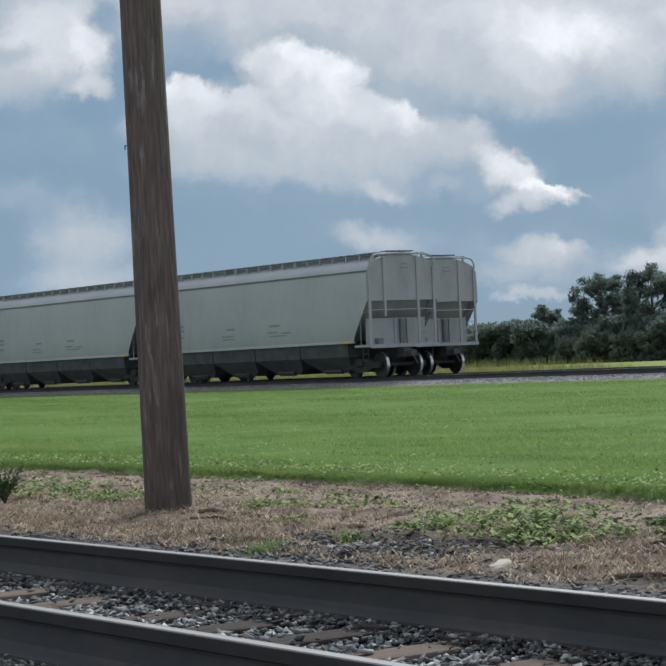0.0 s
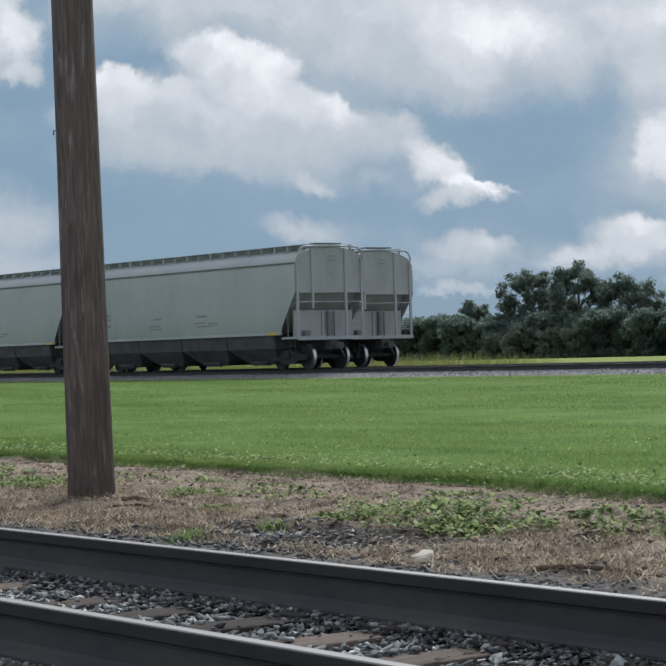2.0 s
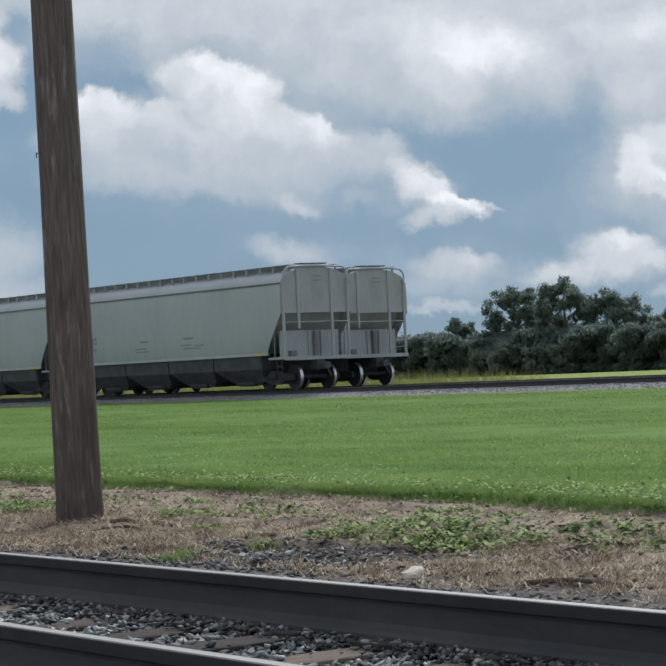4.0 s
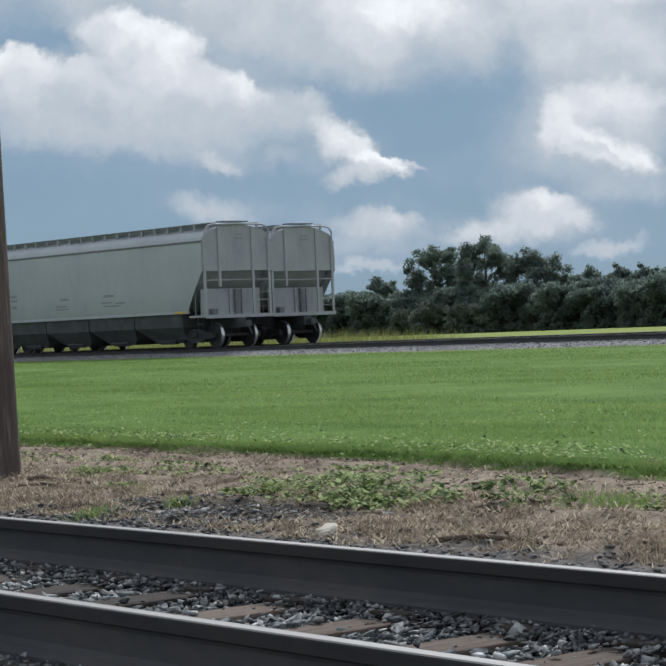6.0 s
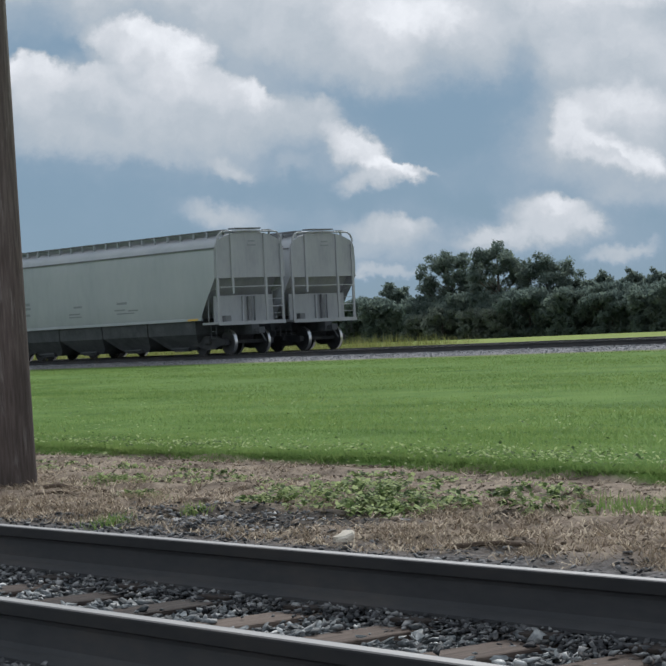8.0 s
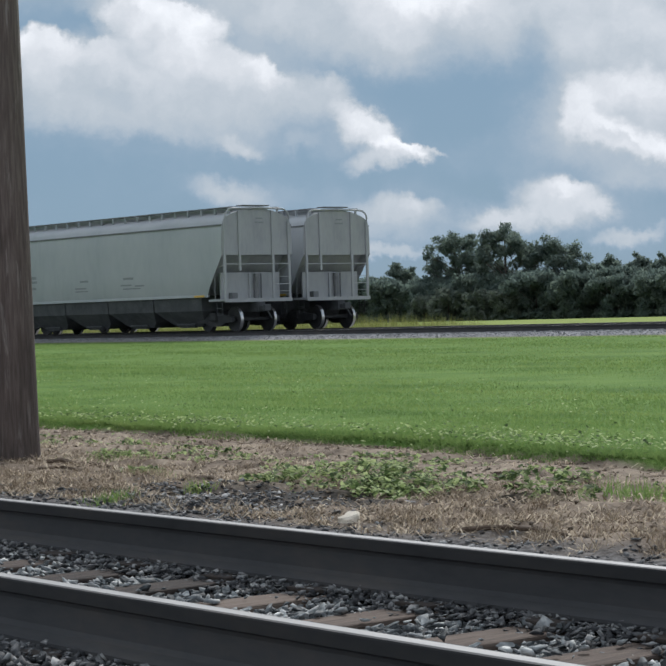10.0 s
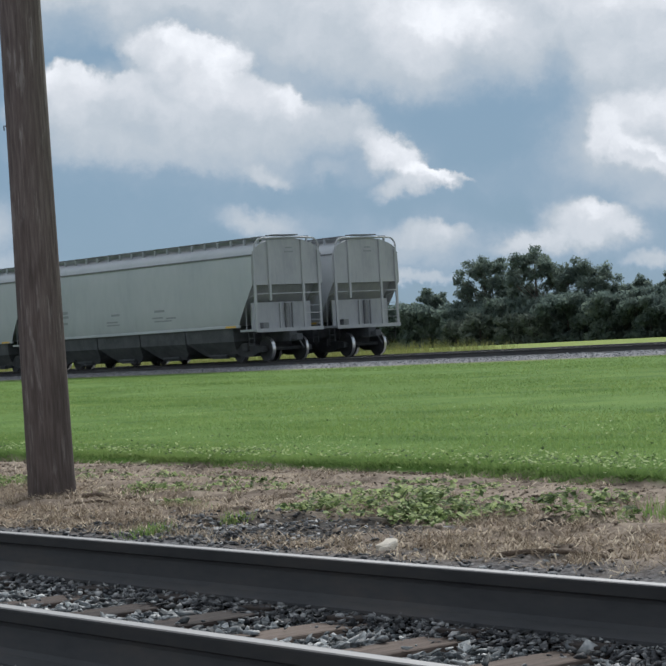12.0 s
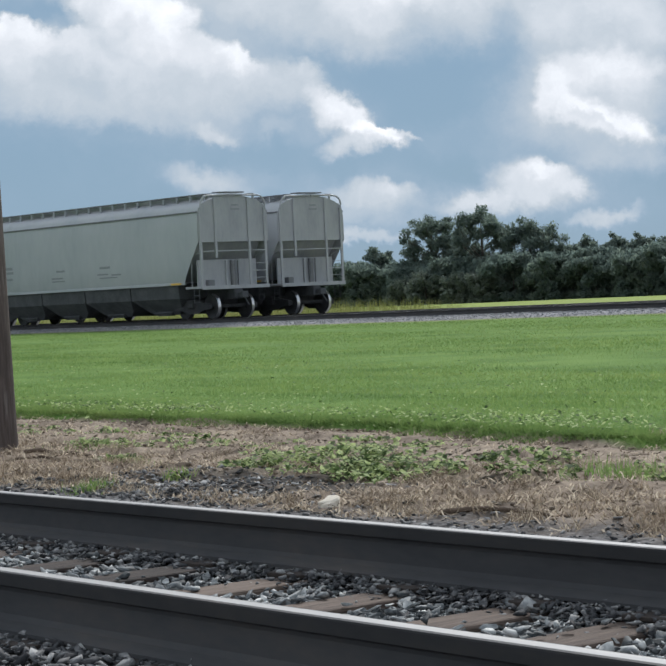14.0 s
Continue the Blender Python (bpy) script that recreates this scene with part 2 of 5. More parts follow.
# ---- materials ----
def surface(name, stops, scale=5.0, stretch=(1, 1, 1), rough=0.7, metal=0.0, bump=0.0, bump_scale=None, grain=0.35, vary="", leaf=0.0, spread=0.12):
    """A material whose colour runs through stops by two sizes of noise. vary: 'island' or 'object' shifts the tone piece by piece.
    leaf: share of light that passes through."""
    m = bpy.data.materials.new(name)
    m.use_nodes = True
    nt = m.node_tree
    N, L = nt.nodes.new, nt.links.new
    bsdf = nt.nodes["Principled BSDF"]
    place = N("ShaderNodeTexCoord").outputs["Object"]
    mapping = N("ShaderNodeMapping")
    mapping.inputs["Scale"].default_value = stretch
    L(place, mapping.inputs[0])
    coarse, fine = N("ShaderNodeTexNoise"), N("ShaderNodeTexNoise")
    for n, s, d in ((coarse, scale, 5), (fine, scale * 7, 4)):
        L(mapping.outputs[0], n.inputs["Vector"])
        n.inputs["Scale"].default_value, n.inputs["Detail"].default_value = s, d
    mix = N("ShaderNodeMix")
    mix.inputs[0].default_value = grain
    L(coarse.outputs[0], mix.inputs[2]), L(fine.outputs[0], mix.inputs[3])
    value = mix.outputs[0]
    if vary:
        pick = N("ShaderNodeNewGeometry").outputs["Random Per Island"] if vary == "island" else N("ShaderNodeObjectInfo").outputs["Random"]
        add = N("ShaderNodeMath")
        add.operation = "MULTIPLY_ADD"
        add.inputs[1].default_value = spread * 4
        L(pick, add.inputs[0])
        shift = N("ShaderNodeMath")
        shift.operation = "SUBTRACT"
        shift.inputs[1].default_value = spread * 2
        L(value, shift.inputs[0])
        L(shift.outputs[0], add.inputs[2])
        value = add.outputs[0]
    ramp = N("ShaderNodeValToRGB")
    els = ramp.color_ramp.elements
    lo, hi = 0.28, 0.72
    els[0].position, els[0].color = lo, (*stops[0], 1)
    els[1].position, els[1].color = hi, (*stops[-1], 1)
    for k, c in enumerate(stops[1:-1]):
        els.new(lo + (hi - lo) * (k + 1) / (len(stops) - 1)).color = (*c, 1)
    L(value, ramp.inputs[0])
    L(ramp.outputs[0], bsdf.inputs["Base Color"])
    bsdf.inputs["Roughness"].default_value, bsdf.inputs["Metallic"].default_value = rough, metal
    if rough > 0.6:
        bsdf.inputs["Specular IOR Level"].default_value = 0.25
    if bump:
        b = N("ShaderNodeBump")
        b.inputs["Strength"].default_value, b.inputs["Distance"].default_value = 0.8, bump
        L(fine.outputs[0] if bump_scale is None else coarse.outputs[0], b.inputs["Height"])
        L(b.outputs[0], bsdf.inputs["Normal"])
    if leaf:
        t = N("ShaderNodeBsdfTranslucent")
        L(ramp.outputs[0], t.inputs[0])
        s = N("ShaderNodeMixShader")
        s.inputs[0].default_value = leaf
        L(bsdf.outputs[0], s.inputs[1]), L(t.outputs[0], s.inputs[2])
        L(s.outputs[0], nt.nodes["Material Output"].inputs[0])
    return m


def ground_material():
    """Crushed stone, bare soil with dead grass, lawn, and the far field, parted by wavering lines along the tracks."""
    m = bpy.data.materials.new("ground_soil_and_grass")
    m.use_nodes = True
    nt = m.node_tree
    N, L = nt.nodes.new, nt.links.new
    bsdf = nt.nodes["Principled BSDF"]
    place = N("ShaderNodeTexCoord").outputs["Object"]
    sep = N("ShaderNodeSeparateXYZ")
    L(place, sep.inputs[0])

    # the lawn's edge draws nearer to the track towards +x
    legs = []
    for ends in ((-20.0, 0.0, 0.0, 0.90), (-13.0, -3.0, 0.0, 1.2)):
        leg = N("ShaderNodeMapRange")
        L(sep.outputs[0], leg.inputs[0])
        for k, v in enumerate(ends):
            leg.inputs[k + 1].default_value = v
        legs.append(leg.outputs[0])
    drift = N("ShaderNodeMath")
    L(legs[0], drift.inputs[0]), L(legs[1], drift.inputs[1])
    far = N("ShaderNodeMapRange")
    L(sep.outputs[1], far.inputs[0])
    for k, v in enumerate((20.0, 30.0, 1.0, 0.0)):
        far.inputs[k + 1].default_value = v
    near_ = N("ShaderNodeMapRange")
    L(sep.outputs[1], near_.inputs[0])
    for k, v in enumerate((3.2, 5.0, 0.0, 1.0)):
        near_.inputs[k + 1].default_value = v
    part_ = N("ShaderNodeMath")
    part_.operation = "MULTIPLY"
    L(far.outputs[0], part_.inputs[0]), L(near_.outputs[0], part_.inputs[1])
    shift = N("ShaderNodeMath")
    shift.operation = "MULTIPLY_ADD"
    L(drift.outputs[0], shift.inputs[0]), L(part_.outputs[0], shift.inputs[1]), L(sep.outputs[1], shift.inputs[2])
    across = shift.outputs[0]

    def noise_(scale, detail=5):
        n = N("ShaderNodeTexNoise")
        L(place, n.inputs["Vector"])
        n.inputs["Scale"].default_value, n.inputs["Detail"].default_value = scale, detail
        return n.outputs[0]

    def ramp_(value, stops):
        r = N("ShaderNodeValToRGB")
        els = r.color_ramp.elements
        els[0].position, els[0].color = 0.3, (*stops[0], 1)
        els[1].position, els[1].color = 0.7, (*stops[-1], 1)
        for k, c in enumerate(stops[1:-1]):
            els.new(0.3 + 0.4 * (k + 1) / (len(stops) - 1)).color = (*c, 1)
        L(value, r.inputs[0])
        return r.outputs[0]

    def edge(at, wide, wobble):
        """0 before the line y = at, 1 beyond it."""
        n = N("ShaderNodeMath")
        n.operation = "MULTIPLY_ADD"
        n.inputs[1].default_value = wobble * 2
        L(noise_(0.9, 6), n.inputs[0])
        L(across, n.inputs[2])
        r = N("ShaderNodeMapRange")
        r.interpolation_type = "SMOOTHSTEP"
        L(n.outputs[0], r.inputs[0])
        r.inputs[1].default_value, r.inputs[2].default_value = at + wobble - wide, at + wobble + wide
        return r.outputs[0]

    def over(a, b, fac):
        x = N("ShaderNodeMix")
        x.data_type = "RGBA"
        L(fac, x.inputs[0]), L(a, x.inputs[6]), L(b, x.inputs[7])
        return x.outputs[2]

    stone = ramp_(noise_(25), [(0.035, 0.035, 0.037), (0.09, 0.09, 0.095), (0.2, 0.2, 0.2)])
    soil = ramp_(noise_(3.5, 8), [(0.10, 0.078, 0.060), (0.20, 0.160, 0.125), (0.28, 0.228, 0.178), (0.36, 0.30, 0.23)])
    lawn = ramp_(noise_(0.7, 8), [(0.078, 0.150, 0.030), (0.112, 0.198, 0.042), (0.146, 0.235, 0.055)])
    field = ramp_(noise_(0.15, 6), [(0.19, 0.25, 0.06), (0.25, 0.30, 0.08)])
    grey = ramp_(noise_(9, 6), [(0.10, 0.10, 0.105), (0.25, 0.25, 0.26), (0.36, 0.36, 0.37)])
    c = over(stone, soil, edge(2.35, 0.35, 0.35))
    # a spill of sand beside the pole
    spill = N("ShaderNodeVectorMath")
    spill.operation = "MULTIPLY_ADD"
    L(place, spill.inputs[0])
    spill.inputs[1].default_value, spill.inputs[2].default_value = (0.75, 3.2, 0.0), (14.3 * 0.75, -2.62 * 3.2, 0.0)
    long = N("ShaderNodeVectorMath")
    long.operation = "LENGTH"
    L(spill.outputs[0], long.inputs[0])
    add = N("ShaderNodeMath")
    add.operation = "MULTIPLY_ADD"
    add.inputs[1].default_value = 1.4
    L(noise_(5, 6), add.inputs[0]), L(long.outputs["Value"], add.inputs[2])
    sand = N("ShaderNodeMapRange")
    sand.interpolation_type = "SMOOTHSTEP"
    L(add.outputs[0], sand.inputs[0])
    sand.inputs[1].default_value, sand.inputs[2].default_value = 1.9, 1.35
    c = over(c, ramp_(noise_(12, 6), [(0.30, 0.22, 0.14), (0.46, 0.36, 0.25)]), sand.outputs[0])
    # black cinders washed out under the weeds, the weeds' shade painted into both dark patches
    for cx, cy, sx, sy, far_, near__ in ((-10.2, 3.0, 0.75, 1.5, 1.75, 1.15), (-8.91, 3.59, 2.8, 4.2, 1.75, 1.25)):
        spill = N("ShaderNodeVectorMath")
        spill.operation = "MULTIPLY_ADD"
        L(place, spill.inputs[0])
        spill.inputs[1].default_value, spill.inputs[2].default_value = (sx, sy, 0.0), (-cx * sx, -cy * sy, 0.0)
        long = N("ShaderNodeVectorMath")
        long.operation = "LENGTH"
        L(spill.outputs[0], long.inputs[0])
        add = N("ShaderNodeMath")
        add.operation = "MULTIPLY_ADD"
        add.inputs[1].default_value = 1.4
        L(noise_(4, 7), add.inputs[0]), L(long.outputs["Value"], add.inputs[2])
        dark_ = N("ShaderNodeMapRange")
        dark_.interpolation_type = "SMOOTHSTEP"
        L(add.outputs[0], dark_.inputs[0])
        dark_.inputs[1].default_value, dark_.inputs[2].default_value = far_, near__
        c = over(c, ramp_(noise_(18, 6), [(0.030, 0.028, 0.026), (0.075, 0.068, 0.062)]), dark_.outputs[0])
    c = over(c, lawn, edge(6.50, 0.05, 0.05))
    c = over(c, ramp_(noise_(2.5, 7), [(0.13, 0.17, 0.06), (0.22, 0.22, 0.11)]), edge(39.2, 0.5, 0.5))
    c = over(c, grey, edge(40.45, 0.25, 0.25))
    c = over(c, field, edge(50.3, 0.4, 0.3))
    L(c, bsdf.inputs["Base Color"])
    bsdf.inputs["Roughness"].default_value, bsdf.inputs["Specular IOR Level"].default_value = 0.95, 0.1
    b = N("ShaderNodeBump")
    b.inputs["Strength"].default_value, b.inputs["Distance"].default_value = 0.7, 0.03
    L(noise_(30, 6), b.inputs["Height"])
    L(b.outputs[0], bsdf.inputs["Normal"])
    return m


def pole_material():
    """Old pole wood: red-brown grain, pale flaked streaks, black creosote bleeding out towards the butt."""
    m = bpy.data.materials.new("weathered_pole_wood")
    m.use_nodes = True
    nt = m.node_tree
    N, L = nt.nodes.new, nt.links.new
    bsdf = nt.nodes["Principled BSDF"]
    place = N("ShaderNodeTexCoord").outputs["Object"]

    def streak(scale, stretch, detail):
        at, n = N("ShaderNodeMapping"), N("ShaderNodeTexNoise")
        at.inputs["Scale"].default_value = stretch
        L(place, at.inputs[0]), L(at.outputs[0], n.inputs["Vector"])
        n.inputs["Scale"].default_value, n.inputs["Detail"].default_value, n.inputs["Roughness"].default_value = scale, detail, 0.62
        return n.outputs[0]

    def ramp_(value, stops):
        r = N("ShaderNodeValToRGB")
        r.color_ramp.elements[0].position, r.color_ramp.elements[0].color = stops[0][0], (*stops[0][1], 1)
        r.color_ramp.elements[1].position, r.color_ramp.elements[1].color = stops[-1][0], (*stops[-1][1], 1)
        for at, c in stops[1:-1]:
            r.color_ramp.elements.new(at).color = (*c, 1)
        L(value, r.inputs[0])
        return r.outputs[0]

    def span(value, a, b, lo=0.0, hi=1.0):
        r = N("ShaderNodeMapRange")
        r.interpolation_type = "SMOOTHSTEP"
        L(value, r.inputs[0])
        for k, v in enumerate((a, b, lo, hi)):
            r.inputs[k + 1].default_value = v
        return r.outputs[0]

    def over(a, b, fac):
        x = N("ShaderNodeMix")
        x.data_type = "RGBA"
        L(fac, x.inputs[0]), L(a, x.inputs[6]), L(b, x.inputs[7])
        return x.outputs[2]

    grain = streak(9.0, (5, 5, 0.35), 6)
    wood = ramp_(grain, [(0.32, (0.084, 0.066, 0.060)), (0.50, (0.126, 0.100, 0.091)), (0.66, (0.172, 0.143, 0.131))])
    flake = streak(3.2, (4.5, 4.5, 0.62), 8)
    c = over(wood, ramp_(grain, [(0.35, (0.20, 0.175, 0.165)), (0.65, (0.36, 0.33, 0.31))]), span(flake, 0.565, 0.66, 0.0, 0.6))
    stain = streak(1.6, (3, 3, 0.55), 7)
    high = N("ShaderNodeSeparateXYZ")
    L(place, high.inputs[0])
    low = N("ShaderNodeMath")
    low.operation = "MULTIPLY_ADD"
    low.inputs[1].default_value = 3.0
    L(stain, low.inputs[0]), L(high.outputs[2], low.inputs[2])
    c = over(c, ramp_(grain, [(0.35, (0.034, 0.028, 0.026)), (0.65, (0.074, 0.058, 0.052))]), span(low.outputs[0], 3.1, 1.9, 0.0, 0.45))
    c = over(c, ramp_(grain, [(0.35, (0.045, 0.036, 0.033)), (0.65, (0.09, 0.07, 0.062))]), span(stain, 0.46, 0.36, 0.0, 0.6))
    L(c, bsdf.inputs["Base Color"])
    bsdf.inputs["Roughness"].default_value, bsdf.inputs["Specular IOR Level"].default_value = 0.85, 0.25
    b = N("ShaderNodeBump")
    b.inputs["Strength"].default_value, b.inputs["Distance"].default_value = 0.7, 0.008
    L(grain, b.inputs["Height"]), L(b.outputs[0], bsdf.inputs["Normal"])
    return m


M = {}
M["ground"] = ground_material()
M["stone"] = surface("crushed_stone", [(0.040, 0.045, 0.048), (0.10, 0.11, 0.115), (0.24, 0.255, 0.26), (0.52, 0.53, 0.52)], 9, rough=0.75, bump=0.003, vary="island", spread=0.11)
M["stone_piece"] = surface("crushed_stone_piece", [(0.040, 0.045, 0.048), (0.10, 0.11, 0.115), (0.24, 0.255, 0.26), (0.52, 0.53, 0.52)], 9, rough=0.75, bump=0.003, vary="object", spread=0.11)
M["stone_dark"] = surface("dark_cinder_stone", [(0.030, 0.031, 0.034), (0.07, 0.072, 0.076), (0.15, 0.152, 0.155), (0.34, 0.34, 0.335)], 9, rough=0.8, bump=0.003, vary="island", spread=0.11)
M["stone_light"] = surface("pale_yard_stone", [(0.17, 0.175, 0.185), (0.27, 0.275, 0.285), (0.40, 0.405, 0.41)], 4, rough=0.85, vary="island", spread=0.06)
M["tie"] = surface("creosoted_tie_wood", [(0.022, 0.019, 0.018), (0.060, 0.046, 0.040), (0.100, 0.076, 0.063), (0.165, 0.128, 0.105)], 4, (1.2, 0.5, 3), rough=0.9, bump=0.006, vary="object", spread=0.10)
M["tie"].node_tree.nodes["Mapping"].inputs["Scale"].default_value = (6, 0.6, 6)
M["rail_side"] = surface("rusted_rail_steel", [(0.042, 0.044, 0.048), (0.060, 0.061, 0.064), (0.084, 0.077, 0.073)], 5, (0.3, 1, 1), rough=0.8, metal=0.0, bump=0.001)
# head sides darkened in colour against the sky light they catch
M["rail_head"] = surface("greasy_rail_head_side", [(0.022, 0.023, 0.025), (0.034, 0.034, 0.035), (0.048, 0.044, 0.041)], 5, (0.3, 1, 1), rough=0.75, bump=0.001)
M["rail_top"] = surface("polished_rail_steel", [(0.22, 0.22, 0.222), (0.33, 0.325, 0.318)], 8, (0.1, 1, 1), rough=0.65, metal=0.3)
M["plate"] = surface("rusty_plate", [(0.03, 0.026, 0.024), (0.065, 0.052, 0.045)], 20, rough=0.85, bump=0.002)
M["pole"] = pole_material()
M["paint"] = surface("grey_car_paint", [(0.298, 0.326, 0.352), (0.364, 0.388, 0.412), (0.408, 0.427, 0.448)], 0.8, (0.6, 1, 0.25), rough=0.55, grain=0.3)
M["paint_end"] = surface("grey_car_paint_dusty", [(0.262, 0.275, 0.295), (0.330, 0.343, 0.360), (0.382, 0.392, 0.405)], 1.6, (1, 1, 0.3), rough=0.6, grain=0.3)
M["dark"] = surface("grimy_underframe_steel", [(0.042, 0.047, 0.052), (0.068, 0.073, 0.079), (0.10, 0.104, 0.108)], 2.2, rough=0.85, bump=0.003)
M["gear"] = surface("oily_running_gear", [(0.020, 0.022, 0.025), (0.038, 0.040, 0.043), (0.065, 0.064, 0.064)], 3, rough=0.8, bump=0.003)
M["dark_paint"] = surface("black_car_paint", [(0.02, 0.02, 0.022), (0.04, 0.04, 0.045)], 1.0, (0.6, 1, 0.25), rough=0.6)
M["roofwalk"] = surface("grating_steel", [(0.14, 0.147, 0.157), (0.23, 0.237, 0.247)], 6, rough=0.6, metal=0.4)
M["tread"] = surface("bright_wheel_steel", [(0.45, 0.45, 0.45), (0.62, 0.62, 0.62)], 9, rough=0.3, metal=1.0)
M["mark"] = surface("faded_dark_stencil", [(0.20, 0.215, 0.23), (0.28, 0.295, 0.31)], 12, rough=0.7)
M["yellow"] = surface("yellow_reflector", [(0.55, 0.33, 0.05), (0.66, 0.43, 0.08)], 12, rough=0.5)
M["grass"] = surface("lawn_blades", [(0.100, 0.175, 0.050), (0.155, 0.247, 0.075), (0.220, 0.313, 0.098), (0.285, 0.350, 0.120)], 0.9, (0.16, 1, 1), rough=0.75, vary="island", leaf=0.58, spread=0.05)
M["tall"] = surface("tall_seed_grass", [(0.17, 0.20, 0.05), (0.26, 0.28, 0.09), (0.36, 0.35, 0.16)], 0.6, rough=0.8, vary="island", leaf=0.4)
M["straw"] = surface("dead_grass", [(0.16, 0.122, 0.087), (0.32, 0.258, 0.187), (0.53, 0.45, 0.34)], 2.0, rough=0.9, vary="island", leaf=0.25, spread=0.15)
M["clover"] = surface("weed_leaves", [(0.07, 0.11, 0.04), (0.20, 0.275, 0.10), (0.46, 0.54, 0.26)], 3, rough=0.75, vary="island", leaf=0.45, spread=0.21)
M["thistle"] = surface("dull_weed_leaves", [(0.06, 0.09, 0.045), (0.12, 0.165, 0.08)], 5, rough=0.7, vary="island", leaf=0.4)
# leaf colours lifted and turned blue-green: distance haze put into the base colour
M["leaf"] = surface("tree_leaves", [(0.125, 0.170, 0.155), (0.160, 0.208, 0.180), (0.205, 0.245, 0.190)], 0.3, rough=0.95, vary="island", leaf=0.62, spread=0.05)
M["leaf_pale"] = surface("pale_tree_leaves", [(0.14, 0.175, 0.145), (0.20, 0.235, 0.19)], 0.3, rough=0.7, vary="island", leaf=0.5)
M["bark"] = surface("tree_bark", [(0.08, 0.075, 0.068), (0.15, 0.135, 0.12)], 2, (3, 3, 0.6), rough=0.95, bump=0.02)
M["block"] = surface("pale_limestone", [(0.58, 0.52, 0.43), (0.74, 0.68, 0.58)], 14, rough=0.85, bump=0.004)


# ---- building helpers ----
def shade(me, angle=None):
    if angle is not None:
        me.shade_smooth()
        me.set_sharp_from_angle(angle=radians(angle))


def part(name, bm, material, parent=None, label="", smooth=None):
    """Links a bmesh as one mesh object under a thing or a part."""
    bmesh.ops.recalc_face_normals(bm, faces=bm.faces)
    me = bpy.data.meshes.new(name)
    bm.to_mesh(me)
    bm.free()
    for m in material if isinstance(material, (list, tuple)) else [material]:
        me.materials.append(m)
    shade(me, smooth)
    ob = new(name, me)
    ob.parent = parent
    return tagged(ob, label)


def again(ob, name=None, m=None, parent=None):
    """Another object on the same mesh."""
    o = new(name or ob.name.split(".")[0], ob.data)
    o.parent = parent if parent else ob.parent
    if m is not None:
        o.matrix_basis = m
    return o


def soup(name, verts, faces, material, smooth=None):
    """A mesh from arrays of places and corners."""
    me = bpy.data.meshes.new(name)
    verts, faces = np.asarray(verts, np.float32), np.asarray(faces, np.int32)
    k = faces.shape[1]
    me.vertices.add(len(verts)), me.loops.add(faces.size), me.polygons.add(len(faces))
    me.vertices.foreach_set("co", verts.ravel())
    me.loops.foreach_set("vertex_index", faces.ravel())
    me.polygons.foreach_set("loop_start", np.arange(0, faces.size, k, dtype=np.int32))
    me.update(calc_edges=True)
    me.materials.append(material)
    shade(me, smooth)
    return new(name, me)


def box(bm, x0, x1, y0, y1, z0, z1, bevel=0.0, m=None):
    made = bmesh.ops.create_cube(bm, size=1.0)["verts"]
    bmesh.ops.scale(bm, vec=(x1 - x0, y1 - y0, z1 - z0), verts=made)
    bmesh.ops.translate(bm, vec=((x0 + x1) / 2, (y0 + y1) / 2, (z0 + z1) / 2), verts=made)
    if m is not None:
        bmesh.ops.transform(bm, matrix=m, verts=made)
    if bevel:
        edges = list({e for v in made for e in v.link_edges})
        bmesh.ops.bevel(bm, geom=edges, offset=bevel, segments=2, affect="EDGES", profile=0.5)


def tube(bm, path, radius, sides=8, closed=False):
    """A pipe along places; radius: one, or one for each place."""
    path = [Vector(p) for p in path]
    radii = radius if isinstance(radius, (list, tuple)) else [radius] * len(path)
    rings = []
    for k, p in enumerate(path):
        a, b = path[max(k - 1, 0)], path[min(k + 1, len(path) - 1)]
        q = (b - a).to_track_quat("Z", "Y")
        rings.append([bm.verts.new(p + q @ Vector((radii[k] * math.cos(2 * math.pi * s / sides), radii[k] * math.sin(2 * math.pi * s / sides), 0))) for s in range(sides)])
    for r, s in zip(rings, rings[1:]):
        for k in range(sides):
            bm.faces.new((r[k], r[(k + 1) % sides], s[(k + 1) % sides], s[k]))
    bm.faces.new(rings[0]), bm.faces.new(rings[-1])


def loft(bm, rings, caps=True, closed=True):
    rings = [[bm.verts.new(p) for p in ring] for ring in rings]
    n = len(rings[0])
    for r, s in zip(rings, rings[1:]):
        for k in range(n if closed else n - 1):
            bm.faces.new((r[k], r[(k + 1) % n], s[(k + 1) % n], s[k]))
    if caps:
        bm.faces.new(rings[0]), bm.faces.new(rings[-1])
    return rings


def empty(name, m, label, category, group=""):
    ob = new(name)
    ob.empty_display_size = 0.3
    ob.matrix_basis = m
    return tagged(ob, label, category, group)


# ---- ground ----
def step(v, a, b):
    t = np.clip((v - a) / (b - a), 0, 1)
    return t * t * (3 - 2 * t)


BUMPS = [(a, 2 * math.pi / w, h, p) for a, w, h, p in zip(rng.uniform(0, 3.14, 9), (1.3, 0.9, 0.62, 0.45, 0.33, 0.25, 0.2, 0.52, 0.75), (0.012, 0.010, 0.009, 0.007, 0.006, 0.005, 0.004, 0.008, 0.009), rng.uniform(0, 6, 9))]


def lawn_edge(x):
    return 6.50 - 0.045 * np.clip(x + 20.0, 0, 20) - 0.12 * np.clip(x + 13.0, 0, 10) + 0.035 * np.sin(x * 1.3 + 0.5) + 0.02 * np.sin(x * 3.7)


